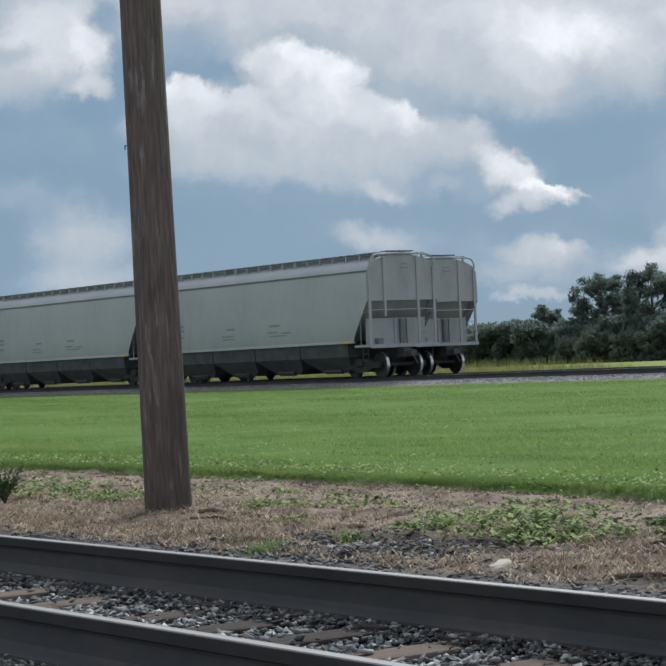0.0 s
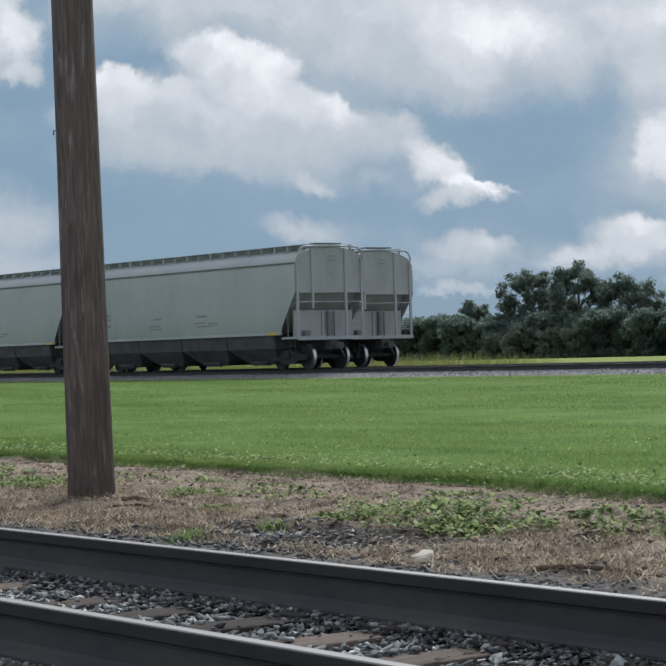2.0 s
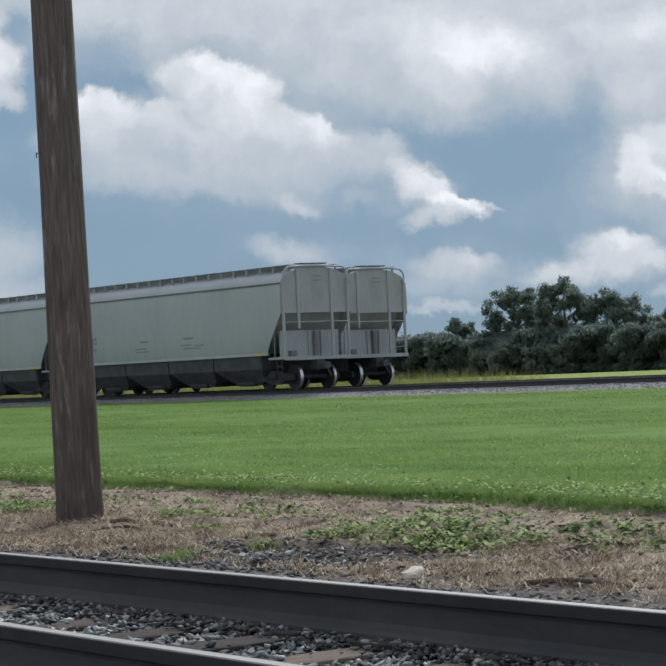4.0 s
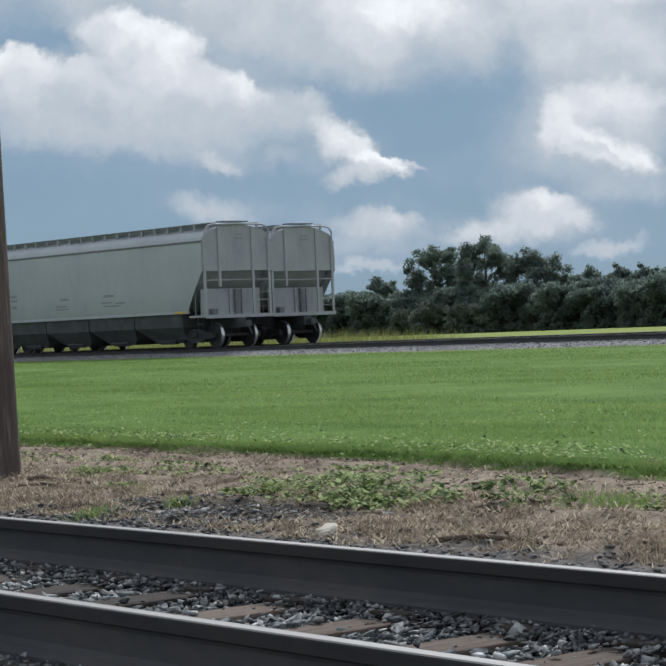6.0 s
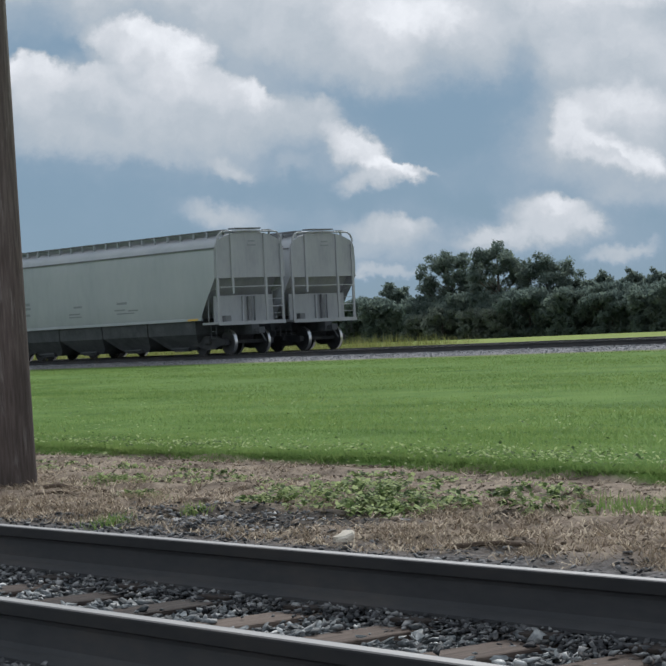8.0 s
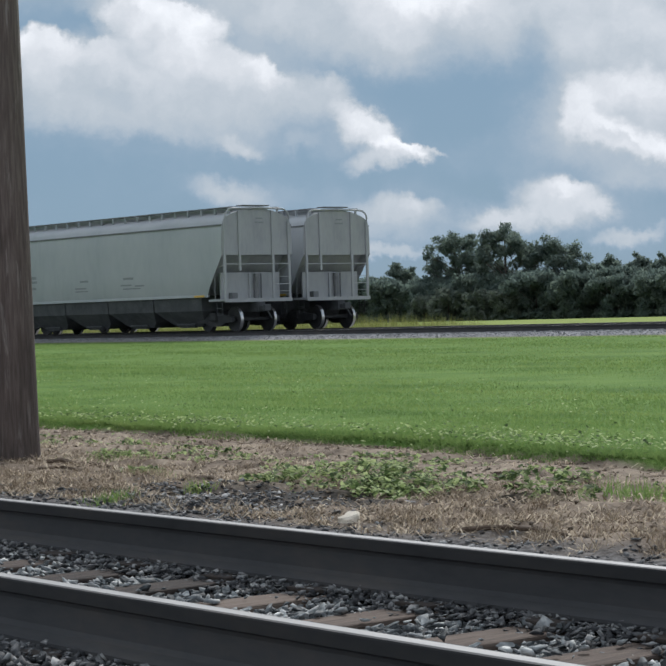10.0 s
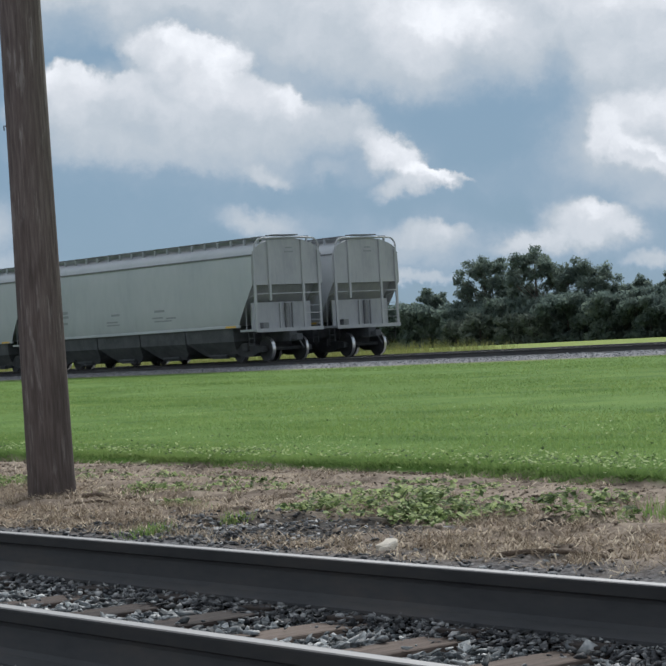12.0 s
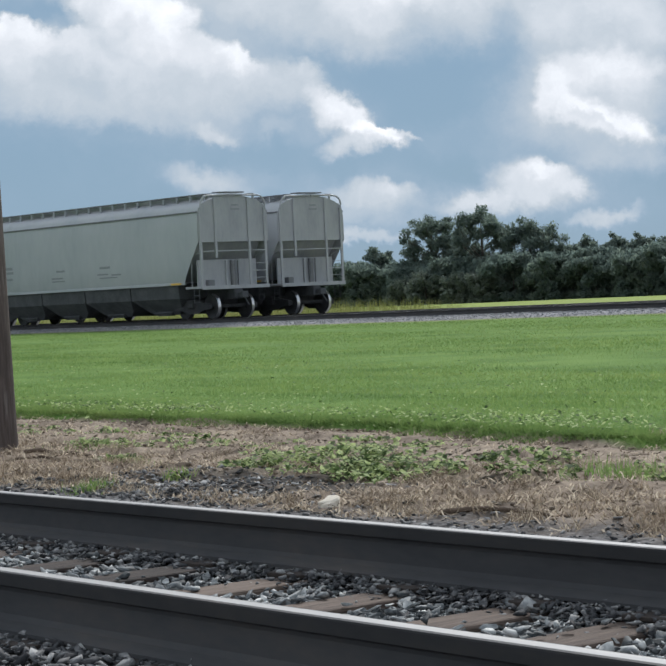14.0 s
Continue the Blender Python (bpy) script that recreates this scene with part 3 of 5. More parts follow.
def height(x, y):
    """The lie of the land, with small bumps in the bare soil."""
    soil = step(y, 1.8, 2.6) * (1 - step(y - lawn_edge(x), -0.3, 0.0)) * step(x, -27.0, -25.0) * (1 - step(x, -4.0, -2.0))
    rough_ = sum(h * np.sin(k * (x * np.cos(a) + y * np.sin(a)) + p + 1.3 * np.sin(0.6 * k * (y * np.cos(a) - x * np.sin(a)))) for a, k, h, p in BUMPS)
    lip = 0.075 * step(y - lawn_edge(x), -0.04, 0.05) - 0.025 * step(y, LAWN + 0.7, LAWN + 2.2)
    return lie(y) + lip + soil * rough_


def lie(y):
    z = -0.48 + 0.24 * step(y, -3.0, -1.6)
    z = z + 0.03 * step(y, 1.6, 2.4)
    z = z + 0.15 * np.clip((y - LAWN) / 33.0, 0, 1)
    z = z + 0.11 * step(y, 40.3, 41.7)
    z = z - 0.30 * step(y, 49.1, 51.0)
    z = z - 0.42 * np.clip((y - 51.0) / 150.0, 0, 1)
    return z


def build_ground():
    xs = np.unique(np.concatenate([np.linspace(-3000, -300, 12), np.arange(-300, -110, 6.0), np.arange(-110, -26, 1.2), np.arange(-26, -3, 0.07), np.arange(-3, 40, 2.0), np.linspace(40, 3000, 12)]).round(3))
    ys = np.unique(np.concatenate([np.linspace(-3000, -30, 8), np.arange(-30, -4, 3.0), np.arange(-4, 8, 0.07), np.arange(8, 56, 0.5), np.arange(56, 300, 6.0), np.linspace(300, 3500, 14)]).round(3))
    X, Y = np.meshgrid(xs, ys)
    Z = height(X, Y)
    lawn = step(Y, 7.0, 9.0) * (1 - step(Y, 38, 40))
    Z += lawn * (0.006 * np.sin(X * 0.31 + Y * 0.9) + 0.005 * np.sin(X * 0.13 - Y * 0.53))
    mound = np.exp(-(((X - POLE[0]) / 0.42) ** 2 + ((Y - POLE[1]) / 0.42) ** 2))
    Z += 0.008 * mound
    nx, ny = len(xs), len(ys)
    k = np.arange(nx * ny).reshape(ny, nx)
    faces = np.stack([k[:-1, :-1], k[:-1, 1:], k[1:, 1:], k[1:, :-1]], -1).reshape(-1, 4)
    ob = soup("ground", np.stack([X, Y, Z], -1).reshape(-1, 3), faces, M["ground"], smooth=60)
    tagged(ob, "level ground with bare soil beside the track, mown lawn and a far field", "ground", kind="structure")


build_ground()


# ---- tracks ----
def rail_mesh(bm, x0, x1, cy, top):
    """Foot, web and rounded head; the running surface takes the second material, the darkened head sides the third."""
    half = [(0.076, -0.187), (0.076, -0.174), (0.022, -0.155), (0.010, -0.138), (0.009, -0.066), (0.014, -0.054), (0.036, -0.043), (0.0378, -0.007), (0.0365, -0.0015), (0.030, 0.0), (0.023, 0.0004)]
    ring = [(y, z) for y, z in half] + [(-y, z) for y, z in reversed(half)]
    n = max(2, int((x1 - x0) / 2.0))
    loft(bm, [[(x0 + (x1 - x0) * k / n, cy + y, top + z) for y, z in ring] for k in range(n + 1)])
    for f in bm.faces:
        low, off = min(v.co.z for v in f.verts), abs(f.calc_center_median().y - cy)
        if low > top - 0.0001 and off < 0.01:
            f.material_index = 1
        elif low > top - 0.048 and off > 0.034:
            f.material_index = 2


def tie_mesh(length, wide, tall):
    bm = bmesh.new()
    box(bm, -wide / 2, wide / 2, -length / 2, length / 2, -tall, 0, bevel=0.012)
    bmesh.ops.subdivide_edges(bm, edges=[e for e in bm.edges if e.calc_length() > length * 0.5], cuts=6)
    for v in bm.verts:
        v.co += Vector((noise.noise(v.co * 3.1), noise.noise(v.co * 2.3 + Vector((5, 0, 0))), 0.6 * noise.noise(v.co * 4 + Vector((0, 9, 0))))) * 0.012
    return bm


def build_track(cy, top, x0, x1, ties, label, near):
    track = empty("railway_track", pose(0, 0, 0), label, "railway track")
    tagged(track, kind="structure")
    for side in (-1, 1):
        bm = bmesh.new()
        rail_mesh(bm, x0, x1, cy + side * HEAD, top)
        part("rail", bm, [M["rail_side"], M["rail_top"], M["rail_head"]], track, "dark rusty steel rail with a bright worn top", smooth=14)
    first = plate = None
    for x in ties:
        m = pose(x, cy + random.uniform(-0.05, 0.05), top + TIE_TOP + random.uniform(-0.012, 0.004), 0, 0, random.uniform(-1.6, 1.6))
        if first is None:
            first = part("tie", tie_mesh(2.6, 0.225, 0.17), M["tie"], track)
            first.matrix_basis = m
        else:
            again(first, m=m)
        if not near:
            continue
        for side in (-1, 1):
            at = pose(x, cy + side * HEAD, top - 0.205)
            if plate is None:
                bm = bmesh.new()
                box(bm, -0.095, 0.095, -0.17, 0.17, 0.0, 0.0165, bevel=0.004)
                plate = part("tie_plate", bm, M["plate"], track, "rusty steel tie plate")
                plate.matrix_basis = at
            else:
                again(plate, m=at)
    return track


NEAR_TIES = [-9.39, -8.55, -7.92, -7.26, -6.67, -6.02, -5.375, -4.82]
NEAR_TIES = [-9.39 - 0.62 * k for k in range(40, 0, -1)] + NEAR_TIES + [-4.82 + 0.6 * k for k in range(1, 16)]
near_track = build_track(0.0, 0.0, -34.2, 4.2, NEAR_TIES, "railway track with rusty rails on weathered wooden ties in grey ballast", True)
YARD_TIES = [-128 + 0.56 * k for k in range(185)]
yard_track = build_track(YARD_Y, YARD_Z, -128.3, -24.2, YARD_TIES, "yard track on wooden ties under the standing hopper cars", False)
back_track = build_track(YARD_Y + SPACING, YARD_Z, -128.3, -24.2, YARD_TIES, "second yard track on wooden ties behind the first one", False)


# ---- crushed stone ----
def lump_shapes(count):
    """A few angular stone shapes: places and triangles."""
    shapes = []
    for k in range(count):
        bm = bmesh.new()
        wide = (1.25, rng.uniform(0.6, 0.95), rng.uniform(0.32, 0.6))
        for _ in range(9):
            d = rng.normal(size=3)
            d = d / np.linalg.norm(d) * rng.uniform(0.8, 1.1)
            bm.verts.new([d[i] * wide[i] for i in range(3)])
        hull = bmesh.ops.convex_hull(bm, input=bm.verts)
        bmesh.ops.delete(bm, geom=[g for g in hull["geom_interior"] if isinstance(g, bmesh.types.BMVert)], context="VERTS")
        bmesh.ops.triangulate(bm, faces=bm.faces)
        bm.verts.index_update()
        shapes.append((np.array([p.co[:] for p in bm.verts]), np.array([[p.index for p in q.verts] for q in bm.faces])))
        bm.free()
    return shapes


SHAPES = lump_shapes(18)


def turns(n):
    q = rng.normal(size=(n, 4))
    q /= np.linalg.norm(q, axis=1, keepdims=True)
    tilt, turn = rng.normal(0, 0.24, n), rng.uniform(0, 2 * np.pi, n)
    lean = rng.uniform(0, 2 * np.pi, n)
    q = np.stack([np.cos(turn / 2), np.sin(tilt) * np.cos(lean), np.sin(tilt) * np.sin(lean), np.sin(turn / 2)], -1)
    q /= np.linalg.norm(q, axis=1, keepdims=True)
    w, x, y, z = q.T
    return np.stack([np.stack([1 - 2 * (y * y + z * z), 2 * (x * y - z * w), 2 * (x * z + y * w)], -1),
                     np.stack([2 * (x * y + z * w), 1 - 2 * (x * x + z * z), 2 * (y * z - x * w)], -1),
                     np.stack([2 * (x * z - y * w), 2 * (y * z + x * w), 1 - 2 * (x * x + y * y)], -1)], 1)


def stones(name, at, size, label, material):
    """Many stones joined into one mesh."""
    verts, faces, base = [], [], 0
    pick = rng.integers(0, len(SHAPES), len(at))
    for s, (v, f) in enumerate(SHAPES):
        k = np.nonzero(pick == s)[0]
        if not len(k):
            continue
        w = np.einsum("nij,vj->nvi", turns(len(k)), v) * size[k, None, None] + at[k, None, :]
        verts.append(w.reshape(-1, 3))
        faces.append((f[None] + (np.arange(len(k)) * len(v))[:, None, None]).reshape(-1, 3) + base)
        base += len(k) * len(v)
    ob = soup(name, np.concatenate(verts), np.concatenate(faces), material)
    return tagged(ob, label, "gravel", kind="stuff")


def on_tie(x, y):
    return (np.abs(x[:, None] - np.array(NEAR_TIES)[None]).min(1) < 0.148) & (np.abs(y) < 0.92)


def build_ballast():
    n = 62000
    x = rng.uniform(-13.0, -2.6, n)
    y = rng.uniform(-2.6, 1.75, n)
    keep = ~on_tie(x, y) | (rng.random(n) < 0.03)
    keep &= (np.abs(np.abs(y) - HEAD) > 0.115)
    x, y = x[keep], y[keep]
    size = rng.gamma(4, 0.0053, len(x)).clip(0.007, 0.038)
    lift = np.where(on_tie(x, y), TIE_TOP + 0.008, -0.242 + rng.uniform(-0.006, 0.026, len(x)))
    lift = np.where(np.abs(y) > 0.92, lift + 0.042, lift)
    low = step(y, -2.6, -1.6)
    z = np.where(y < -1.6, -0.48 + 0.25 * low + 0.01, lift)
    within = y > -0.80
    at = np.stack([x, y, z], -1)
    stones("ballast_gravel", at[within], size[within], "angular blue-grey crushed stone between and beside the rails", M["stone"])
    stones("outer_gravel", at[~within], size[~within], "dirty dark crushed stone outside the rail", M["stone_dark"])
    # dark oily stones and dirt packed along the feet of the rails, over the tie ends; the rails' shade is in their
    # colour
    n = 27000
    x = rng.uniform(-13.0, -2.6, n)
    side = rng.choice([-1.0, 1.0], n)
    off = rng.choice([-1.0, 1.0], n, p=[0.45, 0.55]) * (0.055 + np.abs(rng.normal(0, 0.10, n)))
    y = side * (HEAD + off)
    size = rng.gamma(5, 0.0034, n).clip(0.006, 0.026)
    z = -0.184 - 0.11 * np.abs(off) + rng.uniform(-0.012, 0.010, n)
    stones("rail_side_gravel", np.stack([x, y, z], -1), size, "dark oily crushed stone packed along the feet of the rails, shade in its colour", M["stone_dark"])
    # thin spread of stones that runs out into the soil
    n = 16000
    x = rng.uniform(-17, -3.5, n)
    y = 1.2 + np.abs(rng.normal(0, 0.55, n))
    x2 = rng.normal(-10.7, 0.75, 4200)
    y2 = 2.2 + np.abs(rng.normal(0, 0.55, 4200))
    x, y = np.concatenate([x, x2]), np.concatenate([y, y2])
    size = rng.gamma(4, 0.0034, len(x)).clip(0.005, 0.028)
    stones("shoulder_gravel", np.stack([x, y, height(x, y) + size * 0.2], -1), size, "dark crushed stone scattered along the soil beside the rail", M["stone_dark"])
    n = 16000
    x = rng.uniform(-118, -36, n)
    y = np.concatenate([rng.uniform(40.4, 42.2, n // 2), rng.uniform(42.2, 49.6, n - n // 2)])
    size = rng.uniform(0.02, 0.055, n)
    stones("yard_gravel", np.stack([x, y, height(x, y) + size * 0.3], -1), size, "light grey crushed stone bed of the yard tracks", M["stone_light"])
    # single stones lying on top between the rails
    bed = []
    for k, (v, f) in enumerate(SHAPES[:8]):
        me = bpy.data.meshes.new("ballast_stone")
        me.from_pydata((v * 0.021).tolist(), [], f.tolist())
        me.materials.append(M["stone_piece"])
        bed.append(me)
    done = 0
    while done < 280:
        x, y = random.uniform(-9.3, -3.6), random.uniform(-0.60, 0.58)
        if on_tie(np.array([x]), np.array([y]))[0]:
            continue
        ob = new("ballast_stone", bed[done % 8])
        ob.parent = near_track
        s = random.uniform(0.75, 1.35)
        ob.matrix_basis = Matrix.LocRotScale((x, y, -0.214 + random.uniform(-0.008, 0.006)), Euler((random.gauss(0, 0.3), random.gauss(0, 0.3), random.uniform(0, 6.28))), (s, s, s * 0.9))
        done += 1


build_ballast()


# ---- utility pole ----
def build_pole():
    x, y = POLE
    pole = empty("utility_pole", pose(x, y, -0.22, 0, -1.65, 0), "weathered brown wooden utility pole standing in bare soil", "utility pole")
    bm = bmesh.new()
    rings = []
    for k in range(61):
        z = -0.5 + 10.5 * k / 60
        r = 0.176 - 0.0052 * z + (0.006 * math.exp(-((z - 0.0) / 0.12) ** 2) if z < 0.4 else 0)
        ring = []
        for s in range(28):
            a = 2 * math.pi * s / 28
            p = Vector((math.cos(a), math.sin(a), 0))
            w = r * (1 + 0.022 * noise.noise(Vector((p.x * 2.5, p.y * 2.5, z * 0.55))) + 0.014 * noise.noise(Vector((p.x * 9, p.y * 9, z * 0.8))))
            ring.append((p.x * w, p.y * w, z))
        rings.append(ring)
    loft(bm, rings)
    part("post", bm, M["pole"], pole, smooth=50)
    bm = bmesh.new()
    tube(bm, [(-0.10, -0.12, 2.80), (-0.118, -0.135, 2.805), (-0.12, -0.135, 2.77)], 0.005, 6)
    part("staple", bm, M["plate"], pole, "small rusty wire staple")


build_pole()


# ---- hopper cars ----
def hull_profile():
    return [(1.50, 1.39), (1.555, 1.60), (1.59, 2.2), (1.60, 2.84), (1.60, 3.4), (1.58, 3.86), (1.53, 4.08), (1.40, 4.24), (1.15, 4.36), (0.75, 4.49), (0.35, 4.55)]


def hull_end(z):
    return 8.40 if z >= 2.84 else 7.27 + 1.13 * (z - 1.39) / 1.45


def build_car(label, paint, paint_end, group):
    """A covered hopper car about its centre, rail tops at z = 0."""
    car = empty("hopper_car", pose(0, 0, 0), label, "hopper car", group)
    prof = hull_profile()
    # upper body: curved sides, round-edged roof, ends that slope inwards below
    bm = bmesh.new()
    ring = [(-y, z) for y, z in prof] + [(y, z) for y, z in reversed(prof)]
    n = 24
    rows = []
    for k in range(n + 1):
        t = -1 + 2 * k / n
        rows.append([bm.verts.new((t * hull_end(z), y, z)) for y, z in ring])
    c = len(ring)
    for a, b in zip(rows, rows[1:]):
        for k in range(c):
            bm.faces.new((a[k], a[(k + 1) % c], b[(k + 1) % c], b[k]))
    for row in (rows[0], rows[-1]):
        for k in range(len(prof) - 1):
            if prof[k][1] < 2.8:
                continue
            f = bm.faces.new((row[k], row[k + 1], row[c - 2 - k], row[c - 1 - k]))
            f.material_index = 1
        s = 1 if row is rows[-1] else -1
        inner = [[bm.verts.new((s * (hull_end(z) - 0.52), q * (y - 0.04), z)) for q in (-1, 1)] for y, z in prof[:4]]
        outer = [[row[k], row[c - 1 - k]] for k in range(4)]
        for k in range(3):
            bm.faces.new((inner[k][0], inner[k + 1][0], inner[k + 1][1], inner[k][1])).material_index = 1
            for q in (0, 1):
                bm.faces.new((outer[k][q], outer[k + 1][q], inner[k + 1][q], inner[k][q])).material_index = 1
        for k in (0, 3):
            bm.faces.new((outer[k][0], outer[k][1], inner[k][1], inner[k][0])).material_index = 1
    part("body", bm, [paint, paint_end], car, smooth=28)
    for side in (-1, 1):
        bm = bmesh.new()
        box(bm, -8.38, 8.38, side * 1.575 - 0.035, side * 1.575 + 0.035, 3.93, 3.985, bevel=0.008)
        part("side_plate", bm, M["roofwalk"] if paint is not M["dark_paint"] else paint, car)
        bm = bmesh.new()
        box(bm, -7.3, 7.3, side * 1.50 - 0.05, side * 1.50 + 0.05, 1.30, 1.395, bevel=0.01)
        part("side_sill", bm, paint, car)
        # roof walk with its brackets
        bm = bmesh.new()
        box(bm, -8.3, 8.3, side * 0.98 - 0.15, side * 0.98 + 0.15, 4.60, 4.64)
        part("roof_walk", bm, M["roofwalk"], car, "dark steel grating walk")
        first = None
        for k in range(19):
            m = pose(-8.2 + 16.4 * k / 18, side * 1.10, 0)
            if first is None:
                bm = bmesh.new()
                box(bm, -0.035, 0.035, -0.03, 0.03, 4.36, 4.61)
                first = part("bracket", bm, paint, car)
                first.matrix_basis = m
            else:
                again(first, m=m)
    bm = bmesh.new()
    box(bm, -8.0, 8.0, -0.80, 0.80, 4.44, 4.62, bevel=0.02)
    part("hatch_cover", bm, paint, car, "long grey trough hatch cover")
    # hopper bays under the body
    for k in range(4):
        x = -5.1 + 3.4 * k
        bm = bmesh.new()
        loft(bm, [[(x - 1.66, -1.48, 1.38), (x + 1.66, -1.48, 1.38), (x + 1.66, 1.48, 1.38), (x - 1.66, 1.48, 1.38)],
                  [(x - 1.655, -1.44, 0.80), (x + 1.655, -1.44, 0.80), (x + 1.655, 1.44, 0.80), (x - 1.655, 1.44, 0.80)],
                  [(x - 1.20, -1.05, 0.40), (x + 1.20, -1.05, 0.40), (x + 1.20, 1.05, 0.40), (x - 1.20, 1.05, 0.40)],
                  [(x - 0.80, -0.90, 0.20), (x + 0.80, -0.90, 0.20), (x + 0.80, 0.90, 0.20), (x - 0.80, 0.90, 0.20)]])
        part("hopper_bay", bm, M["dark"], car, "grimy dark discharge bay")
        bm = bmesh.new()
        box(bm, x - 0.50, x + 0.50, -1.05, -0.88, 0.17, 0.34, bevel=0.01)
        tube(bm, [(x - 0.60, -1.08, 0.28), (x + 0.60, -1.08, 0.28)], 0.04)
        part("outlet_gate", bm, M["dark"], car)
    bm = bmesh.new()
    box(bm, -8.6, 8.6, -0.17, 0.17, 0.72, 1.08, bevel=0.01)
    part("centre_sill", bm, M["dark"], car)
    for end in (-1, 1):
        # end frame: platform, upright web, posts, rails and steps
        e = Matrix.Diagonal((end, 1, 1, 1))

        def flipped(bm):
            bmesh.ops.transform(bm, matrix=e, verts=bm.verts)
            return bm

        bm = bmesh.new()
        box(bm, 7.30, 8.46, -1.50, 1.50, 1.13, 1.215, bevel=0.01)
        box(bm, 8.42, 8.47, -1.52, 1.52, 1.09, 1.225)
        part("end_platform", flipped(bm), paint_end, car)
        bm = bmesh.new()
        box(bm, 7.84, 7.90, -1.34, 1.34, 1.20, 2.20)
        box(bm, 7.90, 7.98, -0.10, -0.04, 1.20, 2.15)
        box(bm, 7.90, 7.98, 0.46, 0.52, 1.20, 2.15)
        part("end_web", flipped(bm), paint_end, car)
        # added pipe in place of the dark smear down the middle of the web
        bm = bmesh.new()
        tube(bm, [(7.98, 0.22, 1.20), (7.98, 0.22, 2.15)], 0.10, 10)
        part("brake_pipe", flipped(bm), M["roofwalk"], car, "grimy upright pipe standing in for a dark smear on the end web")
        bm = bmesh.new()
        box(bm, 7.90, 8.15, -1.0, -0.75, 1.22, 1.45, bevel=0.02)
        part("brake_valve", flipped(bm), M["roofwalk"], car, "grimy brake valve box")
        for y, z0, z1 in ((-1.50, 1.15, 4.10), (-0.82, 2.25, 4.50), (0.69, 1.20, 4.50), (1.43, 1.15, 4.10)):
            bm = bmesh.new()
            box(bm, 8.40, 8.47, y - 0.048, y + 0.048, z0, z1, bevel=0.008)
            part("end_post", flipped(bm), paint_end, car)
        for y in (-1.46, 1.46):
            s = -1 if y < 0 else 1
            bm = bmesh.new()
            arc = [(8.45, y, 4.05)] + [(8.45, y - s * 0.34 * (1 - math.cos(a)), 4.22 + 0.34 * math.sin(a)) for a in (0, 0.4, 0.8, 1.2, 1.57)] + [(8.45, s * 0.02, 4.585)]
            tube(bm, arc, 0.034, 8)
            part("corner_loop", flipped(bm), paint_end, car)
        for z in (2.50, 1.74):
            bm = bmesh.new()
            tube(bm, [(8.46, -1.50, z), (8.46, 1.43, z)] if z > 2 else [(8.46, 0.69, z), (8.46, 1.43, z)], 0.018, 6)
            part("handrail", flipped(bm), paint_end, car)
        rung = None
        for z in (1.48, 2.02):
            if rung is None:
                bm = bmesh.new()
                tube(bm, [(8.46, 0.69, 0), (8.46, 1.43, 0)], 0.011, 6)
                rung = part("rung", flipped(bm), paint_end, car)
                rung.matrix_basis = pose(0, 0, z)
            else:
                again(rung, m=pose(0, 0, z))
        for y in (-1.50, 1.43):
            bm = bmesh.new()
            tube(bm, [(7.75, y, 1.15), (7.75, y, 2.3), (8.44, y, 2.5)], 0.018, 6)
            part("side_grab", flipped(bm), paint_end, car)
            bm = bmesh.new()
            tube(bm, [(8.20, y, 1.14), (8.20, y, 0.62), (7.86, y, 0.62), (7.86, y, 1.14)], 0.02, 6)
            tube(bm, [(8.20, y, 0.88), (7.86, y, 0.88)], 0.018, 6)
            part("sill_step", flipped(bm), M["dark"], car)
        for z, w in ((4.20, 0.30), (4.05, 0.38)):
            bm = bmesh.new()
            box(bm, 8.395, 8.41, 0.12 - w / 2, 0.12 + w / 2, z - 0.025, z + 0.025)
            part("stencil", flipped(bm), M["mark"], car, "faded dark stencil bar")
        bm = bmesh.new()
        box(bm, 8.0, 8.46, -0.62, 0.54, 4.655, 4.70)
        part("end_walk", flipped(bm), M["roofwalk"], car, "dark steel crosswalk on the roof end")
        bm = bmesh.new()
        box(bm, 8.45, 9.0, -0.07, 0.07, 0.78, 0.94, bevel=0.02)
        box(bm, 8.86, 9.02, -0.14, 0.14, 0.74, 0.98, bevel=0.03)
        part("coupler", flipped(bm), M["dark"], car, "dark knuckle coupler")
        bm = bmesh.new()
        tube(bm, [(8.5, 0.30, 0.80), (8.75, 0.30, 0.52), (8.93, 0.22, 0.46)], 0.03, 6)
        part("brake_hose", flipped(bm), M["dark"], car)
        # truck
        truck = new("truck")
        truck.parent = car
        truck.matrix_basis = pose(end * 7.07, 0, 0)
        for side in (-1, 1):
            bm = bmesh.new()
            y = side * 1.02
            loft(bm, [[(x, y - 0.07, z) for x, z in ((-1.12, 0.36), (-1.12, 0.56), (-0.62, 0.62), (-0.32, 0.70), (0.32, 0.70), (0.62, 0.62), (1.12, 0.56), (1.12, 0.36), (0.72, 0.34), (0.34, 0.20), (-0.34, 0.20), (-0.72, 0.34))],
                      [(x, y + 0.07, z) for x, z in ((-1.12, 0.36), (-1.12, 0.56), (-0.62, 0.62), (-0.32, 0.70), (0.32, 0.70), (0.62, 0.62), (1.12, 0.56), (1.12, 0.36), (0.72, 0.34), (0.34, 0.20), (-0.34, 0.20), (-0.72, 0.34))]])
            part("side_frame", bm, M["gear"], truck)
        bm = bmesh.new()
        box(bm, -0.2, 0.2, -1.2, 1.2, 0.42, 0.72, bevel=0.03)
        part("bolster", bm, M["gear"], truck)
